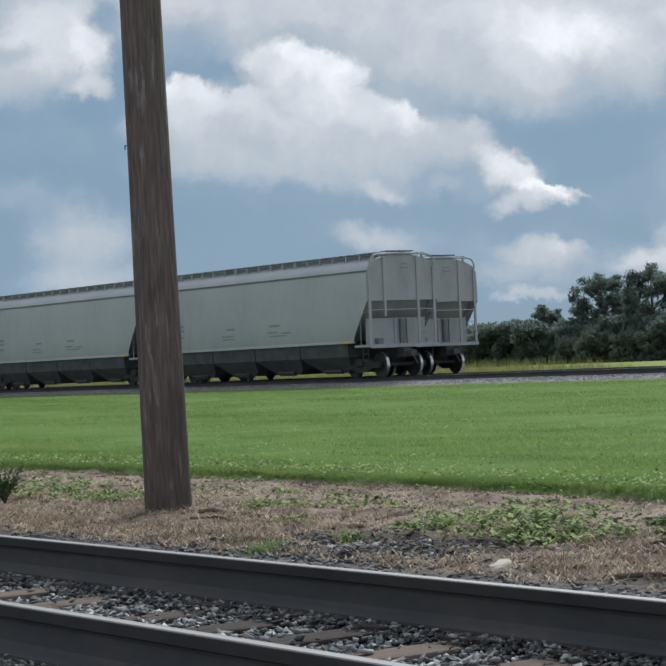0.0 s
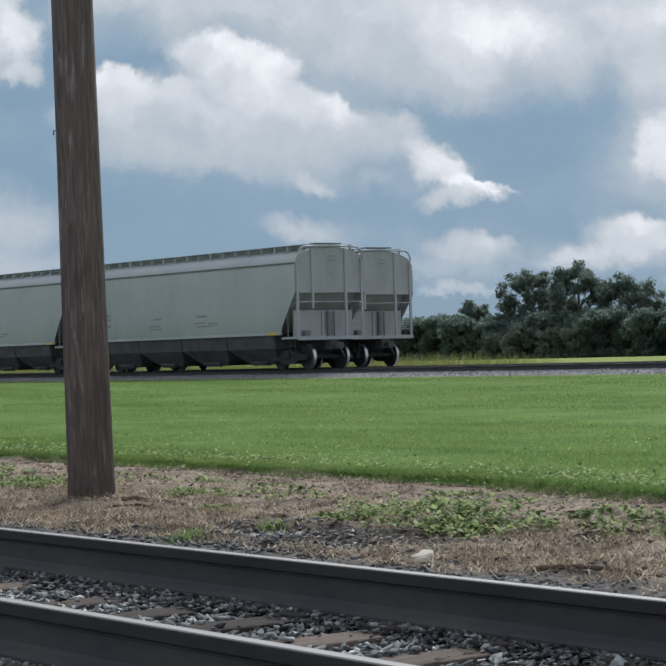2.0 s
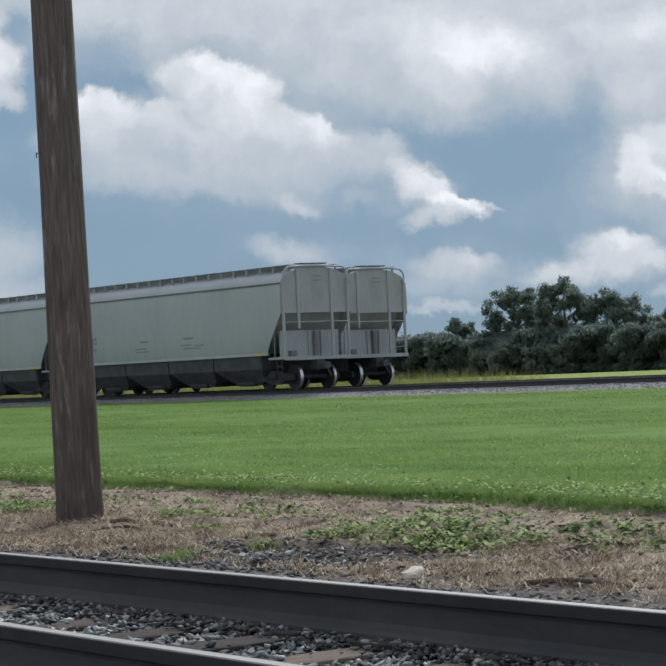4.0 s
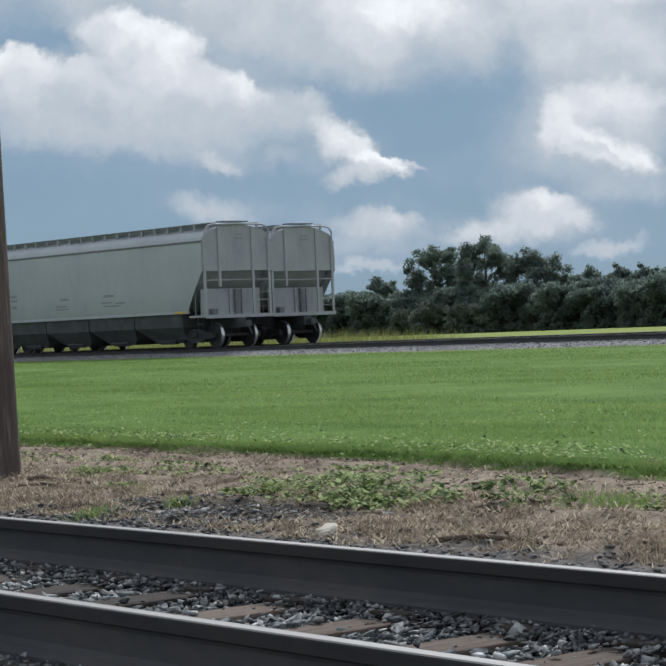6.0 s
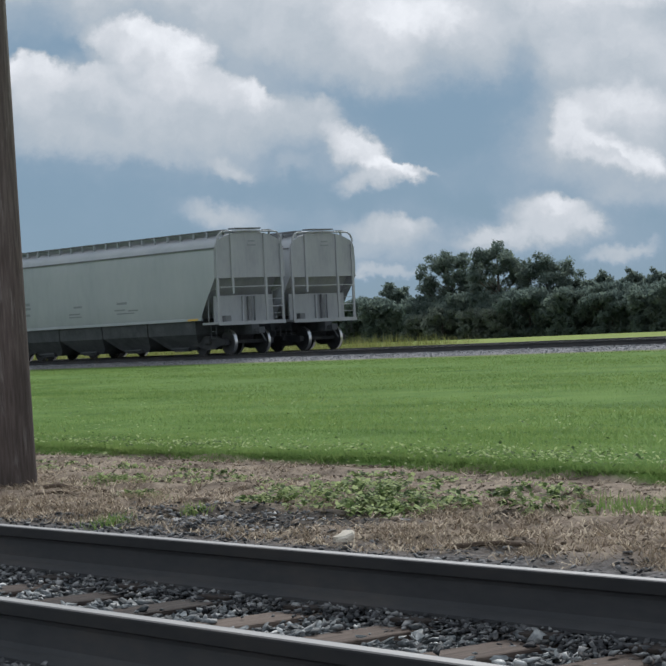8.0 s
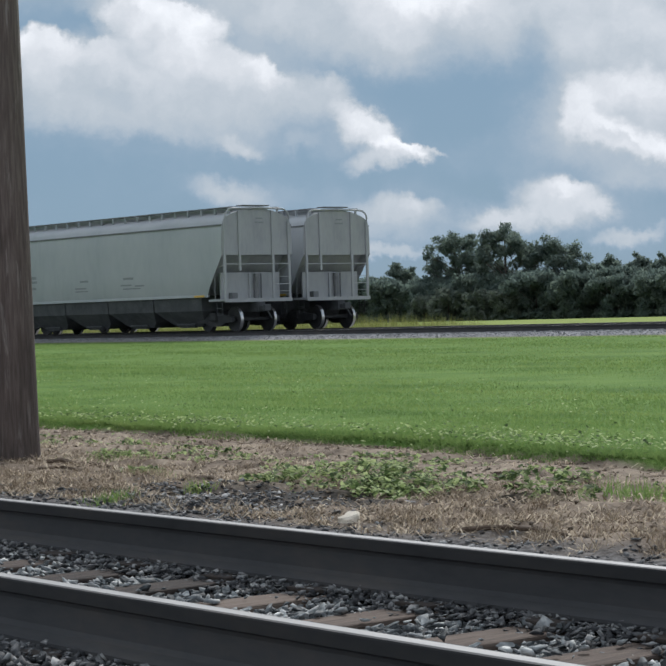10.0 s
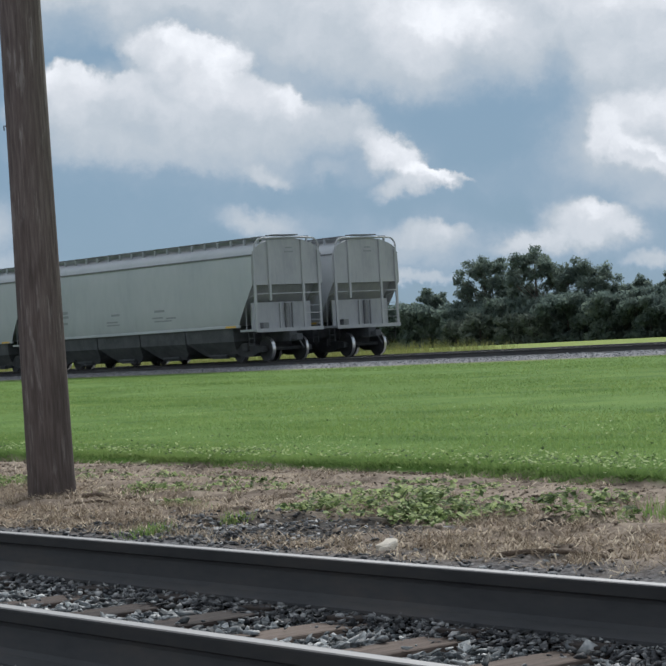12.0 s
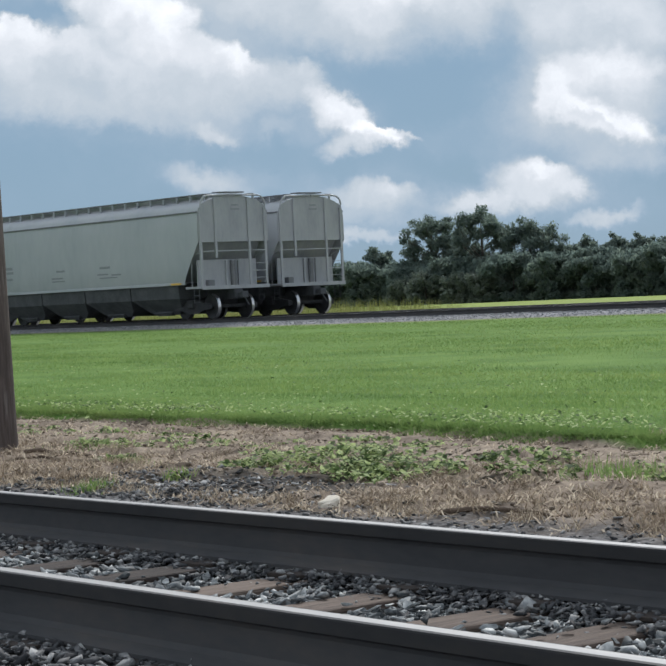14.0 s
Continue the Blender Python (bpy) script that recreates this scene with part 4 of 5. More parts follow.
        for x in (-0.88, 0.88):
            bm = bmesh.new()
            tube(bm, [(0, -1.08, 0), (0, 1.08, 0)], 0.075, 10)
            for side in (-1, 1):
                prof2 = [(0.10, 0.02), (0.30, 0.045), (0.40, 0.07), (0.452, 0.07), (0.457, -0.02), (0.468, -0.05), (0.485, -0.068), (0.40, -0.075), (0.30, -0.03), (0.10, -0.06)]
                seg = 36
                rings = [[bm.verts.new((r * math.cos(2 * math.pi * s / seg), side * (0.755 + w), r * math.sin(2 * math.pi * s / seg))) for r, w in prof2] for s in range(seg)]
                for s in range(seg):
                    a, b = rings[s], rings[(s + 1) % seg]
                    for k in range(len(prof2)):
                        f = bm.faces.new((a[k], a[(k + 1) % len(prof2)], b[(k + 1) % len(prof2)], b[k]))
                        if k in (3, 4):
                            f.material_index = 1
            ws = part("wheelset", bm, [M["gear"], M["tread"]], truck, "steel wheels with bright worn treads", smooth=40)
            ws.matrix_basis = pose(x, 0, 0.457)
    # faded stencils low on the sides, and the reflector strips on the sill
    for side in (-1, 1):
        for x, z, w, h in ((-1.6, 2.14, 0.65, 0.08), (-1.9, 1.86, 0.9, 0.06), (-1.85, 1.74, 1.0, 0.05), (1.8, 2.16, 0.75, 0.09), (1.6, 1.90, 0.8, 0.06), (2.6, 1.86, 0.7, 0.06), (2.0, 1.76, 1.3, 0.05), (-5.9, 2.40, 0.8, 0.12), (-5.9, 2.22, 0.9, 0.10), (-5.8, 1.95, 0.5, 0.10)):
            bm = bmesh.new()
            y = side * float(np.interp(z, (1.39, 1.60, 2.20, 2.84), (1.50, 1.555, 1.59, 1.60)))
            box(bm, x - w / 2, x + w / 2, y - 0.005, y + 0.005, z - h / 2, z + h / 2)
            part("stencil", bm, M["mark"], car, "faded dark stencil bar")
        for x in (6.75,):
            bm = bmesh.new()
            box(bm, x - 0.35, x + 0.35, side * 1.553 - 0.006, side * 1.553 + 0.006, 1.31, 1.385)
            part("reflector", bm, M["yellow"], car, "yellow reflector strip")
    return car


car_a = build_car("grey covered hopper car standing on the first yard track", M["paint"], M["paint_end"], "covered hopper cars")
car_b = copy_thing(car_a, pose(END_A - HALF - 3.2, YARD_Y + SPACING, YARD_Z))
tagged(car_b, "grey covered hopper car rolling slowly along the second yard track")
car_a.matrix_basis = pose(END_A - HALF, YARD_Y, YARD_Z)
car_c = copy_thing(car_a, pose(END_A - HALF - PITCH, YARD_Y, YARD_Z))
tagged(car_c, "grey covered hopper car coupled behind the standing one")
car_d = build_car("black covered hopper car at the tail of the row", M["dark_paint"], M["dark_paint"], "covered hopper cars")
car_d.matrix_basis = pose(END_A - HALF - 2 * PITCH, YARD_Y, YARD_Z)


# ---- plants ----
def blades(at, tall, wide, lean, bend=0.0):
    """Single grass blades: three-cornered, each leaning its own way."""
    n = len(at)
    a = rng.uniform(0, 2 * np.pi, n)
    side = np.stack([np.cos(a), np.sin(a), 0 * a], -1) * (wide / 2)[:, None]
    b = rng.uniform(0, 2 * np.pi, n)
    tip = np.stack([np.cos(b) * lean, np.sin(b) * lean, tall], -1)
    v = np.stack([at - side, at + side, at + tip], 1)
    return v.reshape(-1, 3), np.arange(3 * n).reshape(-1, 3)


def in_view(y):
    """The stretch of the plan seen at a distance y from the near track."""
    return -(25.6 + (y - 7) * 2.28) - 1.0, -(10.4 + (y - 7) * 0.94) + 1.0


def build_lawn():
    n = 230000
    y = LAWN + 32.6 * rng.random(n) ** 2.1
    lo, hi = in_view(y)
    x = lo + (hi - lo) * rng.random(n)
    y = y + (lawn_edge(x) - LAWN) * (1 - step(y, 12, 30)) + 0.03 * np.sin(x * 1.7) + 0.02 * np.sin(x * 4.1)
    k = 1 + (y - 7) * 0.11
    patch = 0.75 + 0.25 * np.sin(x * 0.9 + y * 1.3) * np.sin(y * 0.7 - x * 0.35)
    v, f = blades(np.stack([x, y, height(x, y) - 0.005], -1), rng.uniform(0.022, 0.050, n) * patch, 0.008 * k, rng.uniform(0.0, 0.05, n))
    tagged(soup("lawn_grass", v, f, M["grass"]), "bright green mown lawn between the tracks", "grass", kind="stuff")
    # ragged lip and clover along the edge of the lawn
    n = 26000
    x = rng.uniform(-27, -9, n)
    y = lawn_edge(x) + 0.03 * np.sin(x * 1.7) + 0.02 * np.sin(x * 4.1) + np.abs(rng.normal(0, 0.16, n)) - 0.04
    v, f = blades(np.stack([x, y, height(x, y) - 0.01], -1), rng.uniform(0.022, 0.058, n), np.full(n, 0.009), rng.uniform(0.0, 0.07, n))
    tagged(soup("lawn_edge_grass", v, f, M["grass"]), "ragged longer grass along the edge of the lawn", "grass", kind="stuff")
    n = 3800
    x = rng.uniform(-27, -9, n)
    y = lawn_edge(x) + np.abs(rng.normal(0, 0.45, n))
    keep = rng.random(n) < 0.35 + 0.65 * (0.5 + 0.5 * np.sin(x * 1.9 + 2 * np.sin(x * 0.7)))
    x, y = x[keep], y[keep]
    n = len(x)
    leaves("clover_patches", np.stack([x, y, height(x, y) + rng.uniform(0.03, 0.075, n)], -1), rng.uniform(0.010, 0.021, n), M["clover"], "small clover leaves along the lawn edge", "clover", tilt=0.35)
    n = 800
    y = lawn_edge(-12.0) + 9.0 * rng.random(n) ** 1.5
    lo, hi = in_view(y)
    x = lo + (hi - lo) * (0.35 + 0.65 * rng.random(n))
    leaves("lawn_clover", np.stack([x, y, height(x, y) + rng.uniform(0.035, 0.06, n)], -1), rng.uniform(0.010, 0.022, n), M["clover"], "pale clover leaves scattered through the mown lawn", "clover", tilt=0.35)


def leaves(name, at, size, material, label, category, tilt=0.7):
    """Small folded leaves, each of two halves."""
    n = len(at)
    a = rng.uniform(0, 2 * np.pi, n)
    d = np.stack([np.cos(a), np.sin(a), rng.normal(0, tilt, n)], -1)
    s = np.stack([-np.sin(a), np.cos(a), rng.normal(0, tilt * 0.6, n)], -1)
    r = size[:, None]
    up = np.array([0, 0, 1.0])
    v = np.stack([at - d * r, at + s * r * 0.75 + up * r * 0.25, at + d * r, at - s * r * 0.75 + up * r * 0.25], 1).reshape(-1, 3)
    k = np.arange(n)[:, None] * 4
    f = np.concatenate([k + [0, 1, 2], k + [0, 2, 3]], 1).reshape(-1, 3)
    ob = soup(name, v, f, material)
    return tagged(ob, label, category, kind="stuff") if label else ob


def build_soil_plants():
    # dead grass lying over the soil, thicker in drifts
    n = 110000
    x, y = rng.uniform(-24, -4.5, n), rng.uniform(2.15, LAWN + 0.05, n)
    drift = 0.5 + 0.5 * np.sin(x * 1.1 + 2 * np.sin(y * 1.4)) * np.sin(y * 2.3 + 0.6 * x)
    keep = rng.random(n) < (0.14 + 0.86 * drift ** 1.5) * (1 - 0.72 * step(y, 3.9, 5.4))
    keep &= y < lawn_edge(x) - 0.04
    keep &= (((x + 10.2) * 0.75) ** 2 + ((y - 3.0) * 1.5) ** 2 > 0.75 + rng.normal(0, 0.25, n)) | (rng.random(n) < 0.10)
    keep &= ((x + 8.91) * 2.8) ** 2 + ((y - 3.59) * 4.2) ** 2 > 0.8
    x, y = x[keep], y[keep]
    n = len(x)
    a = rng.uniform(0, 2 * np.pi, n)
    long, wide = rng.uniform(0.04, 0.13, n), rng.uniform(0.004, 0.010, n)
    p = np.stack([x, y, height(x, y) + 0.008], -1)
    d = np.stack([np.cos(a), np.sin(a), 0 * a], -1)
    s = np.stack([-np.sin(a), np.cos(a), 0 * a], -1) * (wide / 2)[:, None]
    mid = p + d * (long * 0.5)[:, None] + np.stack([0 * a, 0 * a, rng.uniform(0.004, 0.032, n)], -1)
    tip = p + d * long[:, None] + np.stack([0 * a, 0 * a, rng.uniform(-0.005, 0.012, n)], -1)
    v = np.stack([p - s, p + s, mid + s, mid - s, tip], 1).reshape(-1, 3)
    k = np.arange(n)[:, None] * 5
    f = np.concatenate([k + [0, 1, 2], k + [0, 2, 3], k + [3, 2, 4]], 1).reshape(-1, 3)
    tagged(soup("dead_grass", v, f, M["straw"]), "tan dead grass strewn over bare soil", "dead grass", kind="stuff")
    # upright tufts of dead grass
    for k in range(2):
        n = 420
        cx, cy = rng.uniform(-20, -5.5, n), 2.3 + np.abs(rng.normal(0, 1.0, n))
        open_ = ((cx + 10.2) * 0.75) ** 2 + ((cy - 3.0) * 1.5) ** 2 > 0.9
        cx, cy = np.repeat(cx[open_], 26), np.repeat(cy[open_], 26)
        x, y = cx + rng.normal(0, 0.035, len(cx)), cy + rng.normal(0, 0.03, len(cx))
        v, f = blades(np.stack([x, y, height(x, y)], -1), rng.uniform(0.02, 0.075, len(x)), np.full(len(x), 0.006), rng.uniform(0.01, 0.09, len(x)))
        tagged(soup("dead_grass_tufts", v, f, M["straw"]), "short upright tufts of tan dead grass in bare soil", "dead grass", kind="stuff")
    # clods
    n = 15000
    x, y = rng.uniform(-24, -4.5, n), rng.uniform(2.4, LAWN, n)
    y = np.minimum(y, lawn_edge(x) - 0.03)
    size = rng.gamma(3, 0.004, n).clip(0.005, 0.034)
    clod = surface("soil_clod", [(0.10, 0.078, 0.060), (0.20, 0.16, 0.125), (0.33, 0.27, 0.21)], 6, rough=0.95, bump=0.004, vary="island")
    ob = stones("soil_clods", np.stack([x, y, height(x, y) + size * 0.2], -1), size, "brown clods of bare soil", clod)
    tagged(ob, category="soil")
    # low weed clumps: leaves in small rosettes, high and low, with dark earth between them
    for cx, cy, rx, ry, n, tall in ((-10.45, 3.76, 1.00, 0.44, 220, 0.17), (-9.85, 3.55, 0.40, 0.26, 64, 0.12), (-9.02, 3.85, 0.22, 0.18, 44, 0.22), (-9.75, 4.80, 0.30, 0.14, 18, 0.08),
                                    (-11.4, 4.6, 0.45, 0.25, 40, 0.07), (-17.2, 4.3, 1.5, 0.5, 190, 0.09), (-19.5, 4.9, 1.4, 0.5, 110, 0.08), (-13.6, 4.7, 1.0, 0.4, 60, 0.06),
                                    (-8.4, 4.3, 0.7, 0.45, 34, 0.08), (-12.4, 3.5, 0.16, 0.12, 16, 0.09), (-11.9, 5.2, 1.2, 0.3, 50, 0.05), (-16.0, 5.4, 1.6, 0.35, 60, 0.05), (-14.2, 4.35, 0.5, 0.2, 26, 0.09)):
        r = np.sqrt(rng.random(n))
        a = rng.uniform(0, 2 * np.pi, n)
        x, y = cx + r * np.cos(a) * rx, cy + r * np.sin(a) * ry
        ragged = rng.random(n) < 0.15 + 0.85 * (0.5 + 0.5 * np.sin(x * 6.0 + 1.3 * cx) * np.sin(y * 9.0))
        x, y, r = x[ragged], y[ragged], r[ragged]
        crown = height(x, y) + tall * (1 - 0.55 * r) * rng.uniform(0.30, 1.0, len(x)) + 0.012
        per = 13
        x, y, crown = np.repeat(x, per), np.repeat(y, per), np.repeat(crown, per)
        x, y = x + rng.normal(0, 0.034, len(x)), y + rng.normal(0, 0.034, len(x))
        z = np.maximum(crown - np.abs(rng.normal(0, 0.020, len(x))), height(x, y) + 0.008)
        leaves("weed_patch", np.stack([x, y, z], -1), rng.uniform(0.010, 0.026, len(x)), M["clover"], "low green leafy weeds growing out of bare soil", "weeds", tilt=0.45)
    # grass tufts
    for cx, cy, r, n, tall in ((-10.84, 2.30, 0.13, 150, 0.075), (-11.08, 3.04, 0.09, 80, 0.07), (-12.4, 3.5, 0.14, 160, 0.08), (-8.5, 4.2, 0.25, 200, 0.14), (-16.4, 4.2, 0.4, 320, 0.09), (-14.1, 4.3, 0.3, 200, 0.08)):
        x, y = rng.normal(cx, r * 0.6, n), rng.normal(cy, r * 0.45, n)
        v, f = blades(np.stack([x, y, height(x, y)], -1), rng.uniform(0.4, 1, n) * tall, np.full(n, 0.008), rng.uniform(0, 0.06, n))
        tagged(soup("grass_tuft", v, f, M["grass"]), "short green grass tuft in bare soil", "grass", kind="stuff")
    # a dark thistle
    thistle = empty("thistle", pose(-17.27, 3.63, -0.21) @ Matrix.Diagonal((0.82, 0.82, 0.85, 1)), "dark bushy thistle standing in dry soil", "weed")
    bm = bmesh.new()
    ends = []
    for k in range(11):
        a, t = 2 * math.pi * k / 11 + 0.3, random.uniform(0.08, 0.22)
        h = random.uniform(0.22, 0.36)
        tube(bm, [(0, 0, 0), (0.4 * t * math.cos(a), 0.4 * t * math.sin(a), h * 0.55), (t * math.cos(a), t * math.sin(a), h)], [0.008, 0.006, 0.003], 5)
        ends.append((t * math.cos(a), t * math.sin(a), h))
    part("stalk", bm, M["thistle"], thistle)
    p = np.concatenate([np.array(e) * rng.uniform(0.35, 1.05, (34, 1)) + rng.normal(0, 0.02, (34, 3)) for e in ends])
    ob = leaves("foliage", p, rng.uniform(0.012, 0.03, len(p)), M["thistle"], "", "")
    ob.parent = thistle


def build_tall_grass():
    n = 16000
    x = rng.uniform(-128, -66, n)
    y = rng.uniform(50.8, 53.5, n)
    v, f = blades(np.stack([x, y, height(x, y)], -1), (0.52 + rng.gamma(3, 0.09, n).clip(0, 0.6)) * (0.62 + 0.38 * step(-x, 63, 72)), np.full(n, 0.028), rng.uniform(0, 0.15, n))
    tagged(soup("tall_grass", v, f, M["tall"]), "tall yellow-green seeding grass behind the tracks", "grass", kind="stuff")


build_lawn()
build_soil_plants()
build_tall_grass()


def build_small_things():
    # a pale broken slab beside the rail
    slab = empty("limestone_block", pose(-8.70, 2.36, -0.20, 0, 0, 28) @ Matrix.Diagonal((0.66, 0.66, 0.72, 1)), "pale broken limestone block lying on gravel beside the rail", "stone")
    bm = bmesh.new()
    loft(bm, [[(-0.075, -0.045, 0), (0.02, -0.06, 0), (0.075, -0.01, 0), (0.05, 0.06, 0), (-0.05, 0.055, 0)],
              [(-0.08, -0.05, 0.03), (0.02, -0.062, 0.025), (0.078, -0.012, 0.045), (0.052, 0.062, 0.06), (-0.05, 0.058, 0.055)],
              [(-0.045, -0.02, 0.045), (0.018, -0.045, 0.04), (0.065, -0.005, 0.058), (0.04, 0.045, 0.072), (-0.035, 0.045, 0.07)]])
    part("slab", bm, M["block"], slab)
    bm = bmesh.new()
    loft(bm, [[(-0.03, -0.11, 0), (0.05, -0.075, 0), (0.075, -0.035, 0), (0.0, -0.07, 0)], [(-0.028, -0.105, 0.018), (0.05, -0.075, 0.028), (0.07, -0.04, 0.03), (0.0, -0.072, 0.03)]])
    part("chip", bm, M["block"], slab)
    bm = bmesh.new()
    loft(bm, [[(-0.05, -0.025, 0), (0.05, -0.02, 0), (0.04, 0.03, 0), (-0.04, 0.025, 0)], [(-0.04, -0.02, 0.025), (0.045, -0.015, 0.018), (0.03, 0.02, 0.028), (-0.03, 0.02, 0.02)]])
    chip = part("stone_chip", bm, M["block"])
    chip.matrix_basis = pose(-13.0, 3.72, -0.205, 0, 0, 40)
    tagged(chip, "small pale stone chip on bare soil", "stone")
    # sticks left on the soil
    bark = surface("weathered_stick", [(0.07, 0.05, 0.036), (0.16, 0.12, 0.09)], 10, (3, 1, 1), rough=0.95, bump=0.004)
    for a, b, r, label in (((-7.80, 2.33), (-7.28, 2.66), 0.013, "weathered brown stick lying on soil beside the rail"),
                           ((-14.1, 3.75), (-12.9, 3.72), 0.016, "dead brown branch lying near the pole"),
                           ((-13.6, 3.4), (-13.1, 3.55), 0.011, "short dead twig lying near the pole")):
        bm = bmesh.new()
        pts = []
        for k in range(7):
            t = k / 6
            x, y = a[0] + (b[0] - a[0]) * t, a[1] + (b[1] - a[1]) * t
            pts.append((x, y + 0.03 * math.sin(5 * t + x), float(height(np.array(x), np.array(y))) + r * 0.8 + 0.004))
        tube(bm, pts, [r * (1 - 0.4 * k / 6) for k in range(7)], 7)
        ob = part("stick", bm, bark, smooth=50)
        tagged(ob, label, "stick")


build_small_things()


# ---- trees ----
def spray(p, size, r, material, name):
    """Many small leaf sprays, each a folded four-cornered blade."""
    n = len(p)
    a = r.uniform(0, 6.283, n)
    d = np.stack([np.cos(a), np.sin(a), r.normal(0, 0.7, n)], -1)
    s = np.stack([-np.sin(a), np.cos(a), r.normal(0, 0.7, n)], -1)
    q = (size * r.uniform(0.5, 1.3, n))[:, None]
    v = np.stack([p - d * q, p + s * q * 0.7, p + d * q, p - s * q * 0.7], 1).reshape(-1, 3)
    k = np.arange(n)[:, None] * 4
    f = np.concatenate([k + [0, 1, 2], k + [0, 2, 3]], 1).reshape(-1, 3)
    return soup(name, v, f, material)


def build_tree(seed, tall, wide, boughs, leaves_n, size, bare, label, material, name="tree", puff=0.13, spike=0.0):
    """Tapered trunk, boughs that fork towards tufts, and leaves gathered in the tufts with air between them.
    bare: share of the height without boughs; puff: size of a tuft against the width; spike: how far the top runs up to a point."""
    r = np.random.default_rng(seed)
    rr = random.Random(seed)
    tree = empty(name, pose(0, 0, 0), label, "tree")
    tufts, wood = [], bmesh.new()
    for k in range(boughs):
        t = (k + 0.5) / boughs
        z0 = tall * (bare * 0.8 + (0.86 - bare * 0.8) * t)
        a = k * 2.4 + rr.uniform(-0.5, 0.5)
        round_ = math.sqrt(max(0.05, 1 - (2 * min(1, 0.12 + 0.86 * t) - 0.95) ** 2))
        reach = wide * 0.5 * (round_ * (1 - spike) + spike * (1 - t)) * rr.uniform(0.72, 1.05)
        tip = Vector((reach * math.cos(a), reach * math.sin(a), min(tall * 0.97, z0 + reach * rr.uniform(0.25, 0.75))))
        root = Vector((0, 0, z0 * 0.86))
        mid = root.lerp(tip, 0.55) + Vector((0, 0, -0.05 * reach))
        tube(wood, [root, mid, tip], [tall * 0.010 * (1.1 - t), tall * 0.006 * (1.1 - t), tall * 0.0015], 5)
        for q in range(4):
            f = rr.uniform(0.45, 1.0)
            c = (mid.lerp(tip, (f - 0.45) / 0.55) + Vector((rr.gauss(0, 0.10), rr.gauss(0, 0.10), rr.gauss(0.02, 0.07))) * wide * 0.6)
            c.z = min(c.z, tall * 0.985)
            s = wide * puff * rr.uniform(0.5, 1.0)
            tufts.append((c, s))
            tube(wood, [mid, mid.lerp(c, 0.6), c], [tall * 0.004 * (1.1 - t), tall * 0.0025, tall * 0.001], 4)
    for k in range(12 if bare < 0.04 else 0):
        a = k * 2.4
        tufts.append((Vector((math.cos(a), math.sin(a), 0)) * wide * rr.uniform(0.15, 0.42) + Vector((0, 0, wide * puff * 0.35)), wide * puff * 0.8))
    for k in range(3):
        tufts.append((Vector((rr.gauss(0, 0.05) * wide, rr.gauss(0, 0.05) * wide, tall * (0.94 - 0.06 * k))), wide * puff * (0.8 - 0.4 * spike)))
    bm = bmesh.new()
    tube(bm, [(0, 0, -0.3), (0.02 * tall, 0, tall * 0.3), (0, 0.01 * tall, tall * 0.6), (0, 0, tall * 0.93)], [tall * 0.024, tall * 0.019, tall * 0.012, tall * 0.003], 9)
    part("trunk", bm, M["bark"], tree, smooth=60)
    part("branchwork", wood, M["bark"], tree)
    share = np.array([s * s for _, s in tufts])
    places = []
    for (c, s), k in zip(tufts, (leaves_n * share / share.sum()).astype(int)):
        d = r.normal(size=(k, 3))
        d /= np.linalg.norm(d, axis=1, keepdims=True)
        lobes = 1 + 0.28 * np.sin(d[:, :1] * 5 + c.x) * np.sin(d[:, 2:] * 6 + c.y)
        places.append(np.array(c) + d * (r.random((k, 1)) ** 0.45) * lobes * s * np.array([1.0, 1.0, 0.72]))
    crown = spray(np.concatenate(places), size, r, material, "crown")
    crown.parent = tree
    return tree


def land(x, y):
    return float(height(np.array(float(x)), np.array(float(y))))


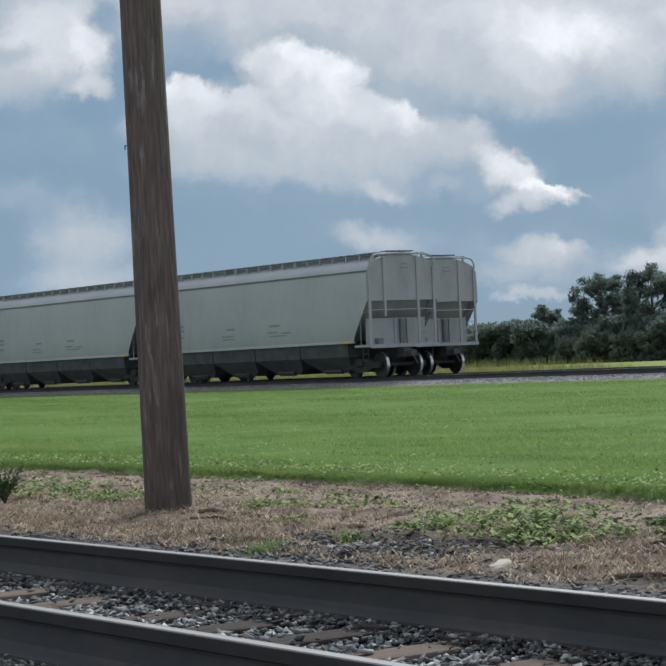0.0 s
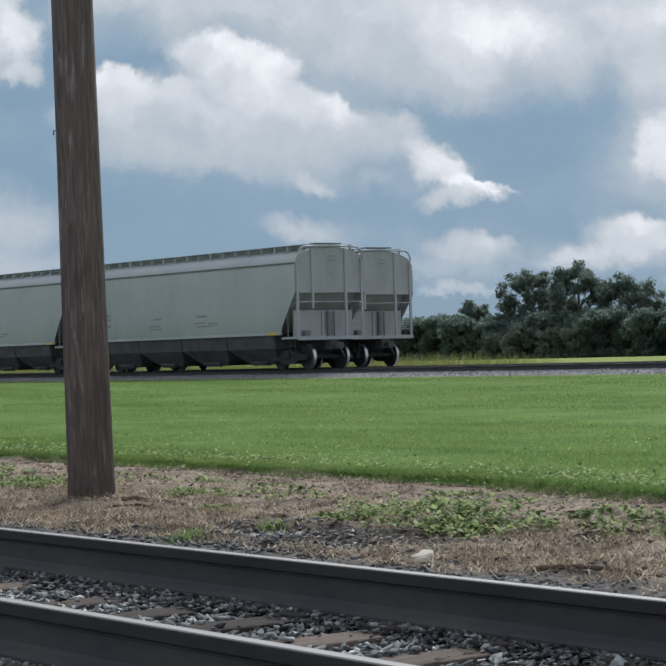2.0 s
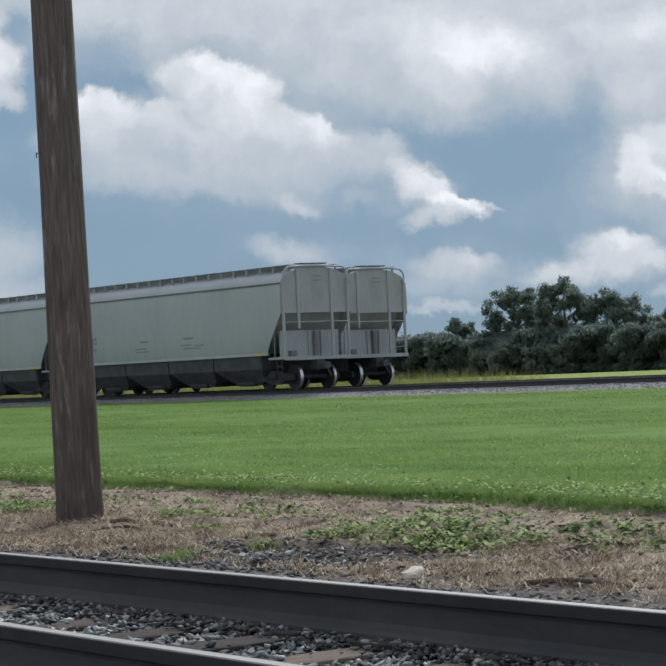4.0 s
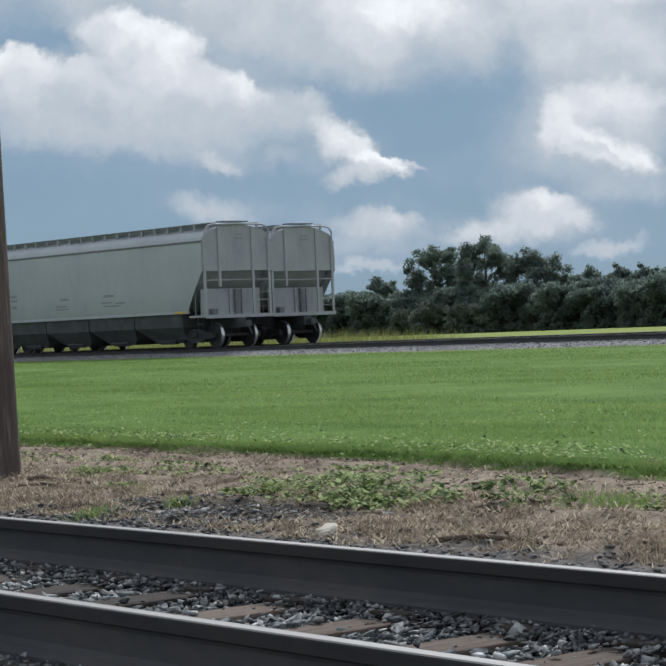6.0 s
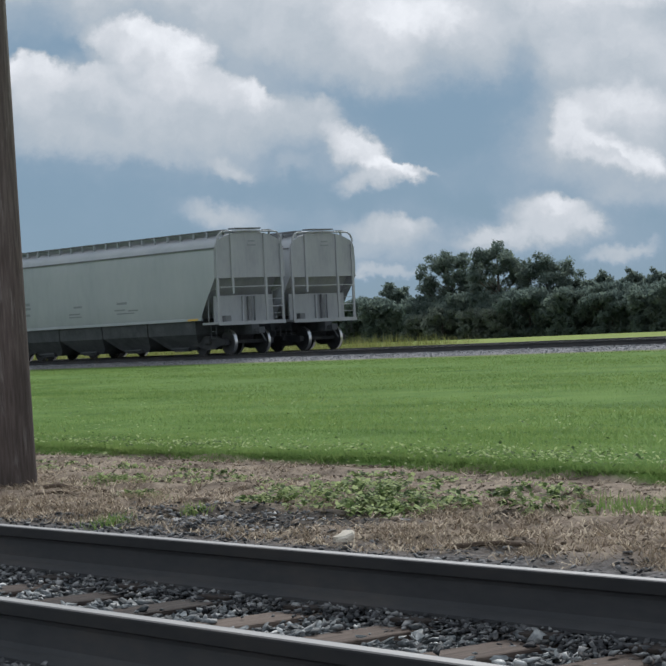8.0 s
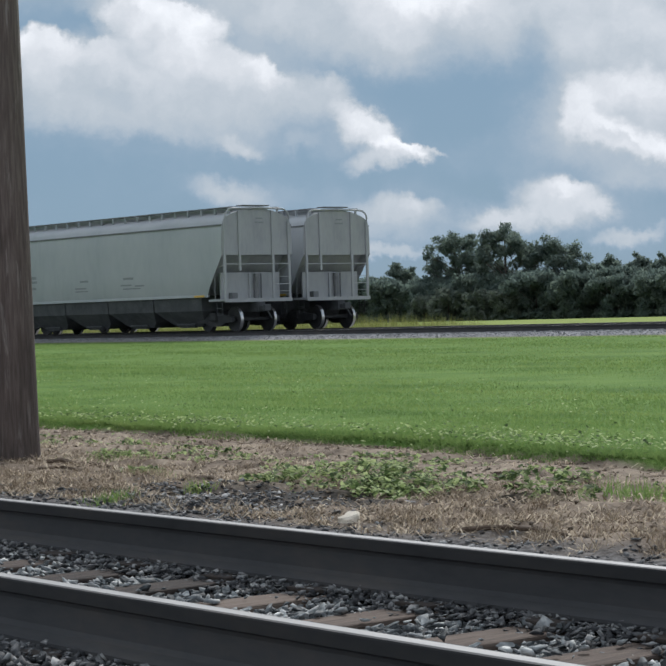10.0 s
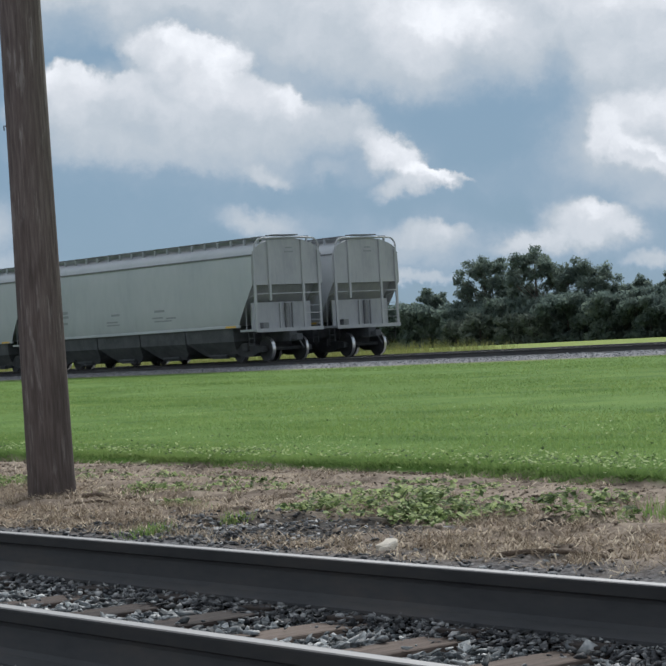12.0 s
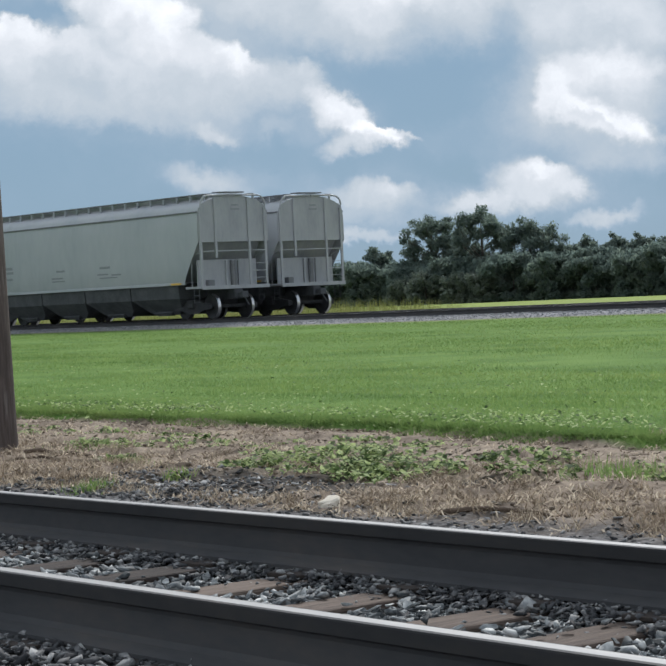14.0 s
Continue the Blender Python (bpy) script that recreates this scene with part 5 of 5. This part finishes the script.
def build_trees():
    tall = "tall airy broadleaf tree at the edge of the field"
    wood = "dense dark broadleaf tree in the wood edge"
    # seed, height, width, boughs, leaves, leaf size, bare share, place
    for seed, h, w, c, n, s, bare, puff, label, x, y in (
            (1, 13.1, 9.0, 24, 15500, 0.15, 0.34, 0.125, tall, -245.0, 202), (2, 13.4, 8.8, 26, 17500, 0.15, 0.28, 0.13, tall, -233.0, 201),
            (3, 11.7, 8.8, 24, 17500, 0.15, 0.15, 0.145, tall, -225.3, 203), (4, 8.7, 6.0, 18, 12000, 0.15, 0.10, 0.17, wood, -255.6, 200),
            (5, 7.0, 6.0, 16, 11000, 0.15, 0.06, 0.17, wood, -265.0, 202), (6, 9.2, 6.0, 18, 12000, 0.15, 0.10, 0.17, wood, -239.4, 203.5)):
        t = build_tree(seed, h, w, c, n, s, bare, label, M["leaf"], puff=puff)
        t.matrix_basis = pose(x, y, land(x, y))
    base = build_tree(11, 8.7, 5.3, 20, 12000, 0.15, 0.05, wood, M["leaf"], puff=0.17, spike=0.45)
    base.matrix_basis = pose(-208.5, 203, land(0, 203))
    other = build_tree(13, 8.4, 5.9, 18, 12000, 0.15, 0.05, wood, M["leaf"], puff=0.18)
    other.matrix_basis = pose(-215.0, 203.5, land(0, 203))
    shrub = build_tree(12, 4.6, 6.0, 14, 11000, 0.15, 0.02, "dense dark shrub in the shade of the wood edge", M["leaf"], "shrub", puff=0.19)
    shrub.matrix_basis = pose(-270, 197.5, land(0, 197.5))
    x, k = -205.0, 0
    while x < -178:
        s = (0.98, 0.86, 1.02, 0.92, 0.80)[k % 5]
        t = copy_thing(other if k % 3 == 1 else base, pose(x, 204 + (k % 3), land(0, 204), 0, 0, 77 * k))
        t.scale = (s, s, s)
        x += (2.1, 2.6, 2.3)[k % 3]
        k += 1
    x, k = -218.0, 0
    while x < -178:
        t = copy_thing(other if k % 2 else base, pose(x, 207.5, land(0, 207), 0, 0, 133 * k))
        s = (0.90, 0.84, 0.95, 0.88, 0.92)[k % 5]
        t.scale = (s, s, s)
        x += (2.4, 2.9, 2.6, 3.3)[k % 4]
        k += 1
    for x, s, d in ((-220.5, 0.92, 204), (-213.5, 0.82, 203), (-216.5, 0.74, 204), (-261, 0.80, 205), (-271, 0.72, 204), (-276, 0.80, 204), (-282, 0.84, 204), (-252, 0.60, 206), (-247, 0.72, 206), (-241, 0.74, 206), (-235, 0.76, 206), (-229, 0.78, 206), (-224, 0.74, 206)):
        t = copy_thing(other, pose(x, d, land(0, d), 0, 0, x * 13 % 360))
        t.scale = (s, s, s)
    # the closed lower edge of the wood, two rows of shrubs
    for row, first, gap in ((0, -284.0, 2.6), (1, -283.0, 3.1)):
        x, k = first, 0
        while x < -176:
            t = copy_thing(shrub, pose(x, 196.5 + 1.6 * (k % 3) + 4.0 * row, land(0, 197), 0, 0, (51 + 20 * row) * k % 360))
            s = (1.12, 1.0, 1.25, 1.08, 1.32)[k % 5]
            t.scale = (s, s, s)
            x += gap
            k += 1
    pale = build_tree(21, 3.8, 5.0, 12, 6000, 0.15, 0.03, "pale grey-green willow bush before the dark wood", M["leaf_pale"], "shrub", puff=0.18)
    pale.matrix_basis = pose(-229.0, 193.0, land(0, 193))
    for x, s in ((-224.5, 0.95), (-236.5, 1.1), (-242, 0.9)):
        t = copy_thing(pale, pose(x, 193.5, land(0, 193), 0, 0, x * 7 % 360))
        t.scale = (s, s, s)


build_trees()


# ---- what moves ----
def motions():
    """The second car rolls to the right, slows and settles; its wheels turn with it."""
    rows = [(0.0, -70.83), (1.0, -70.565), (2.0, -70.30), (3.0, -70.03), (4.0, -69.765), (5.0, -69.55), (6.5, -69.21), (7.5, -68.95), (8.5, -68.70), (9.4, -68.49), (10.0, -68.38), (10.5, -68.37), (11.0, -68.40), (12.0, -68.45), (14.0, -68.51)]
    walk(car_b, [(t, pose(x - HALF, YARD_Y + SPACING, YARD_Z)) for t, x in rows])
    for truck in [o for o in car_b.children if o.name.startswith("truck")]:
        for ws in [o for o in truck.children if o.name.startswith("wheelset")]:
            at = ws.matrix_basis.translation.copy()
            walk(ws, [(t, pose(at.x, at.y, at.z, 0, math.degrees((x - rows[0][1]) / 0.457), 0)) for t, x in rows])


motions()
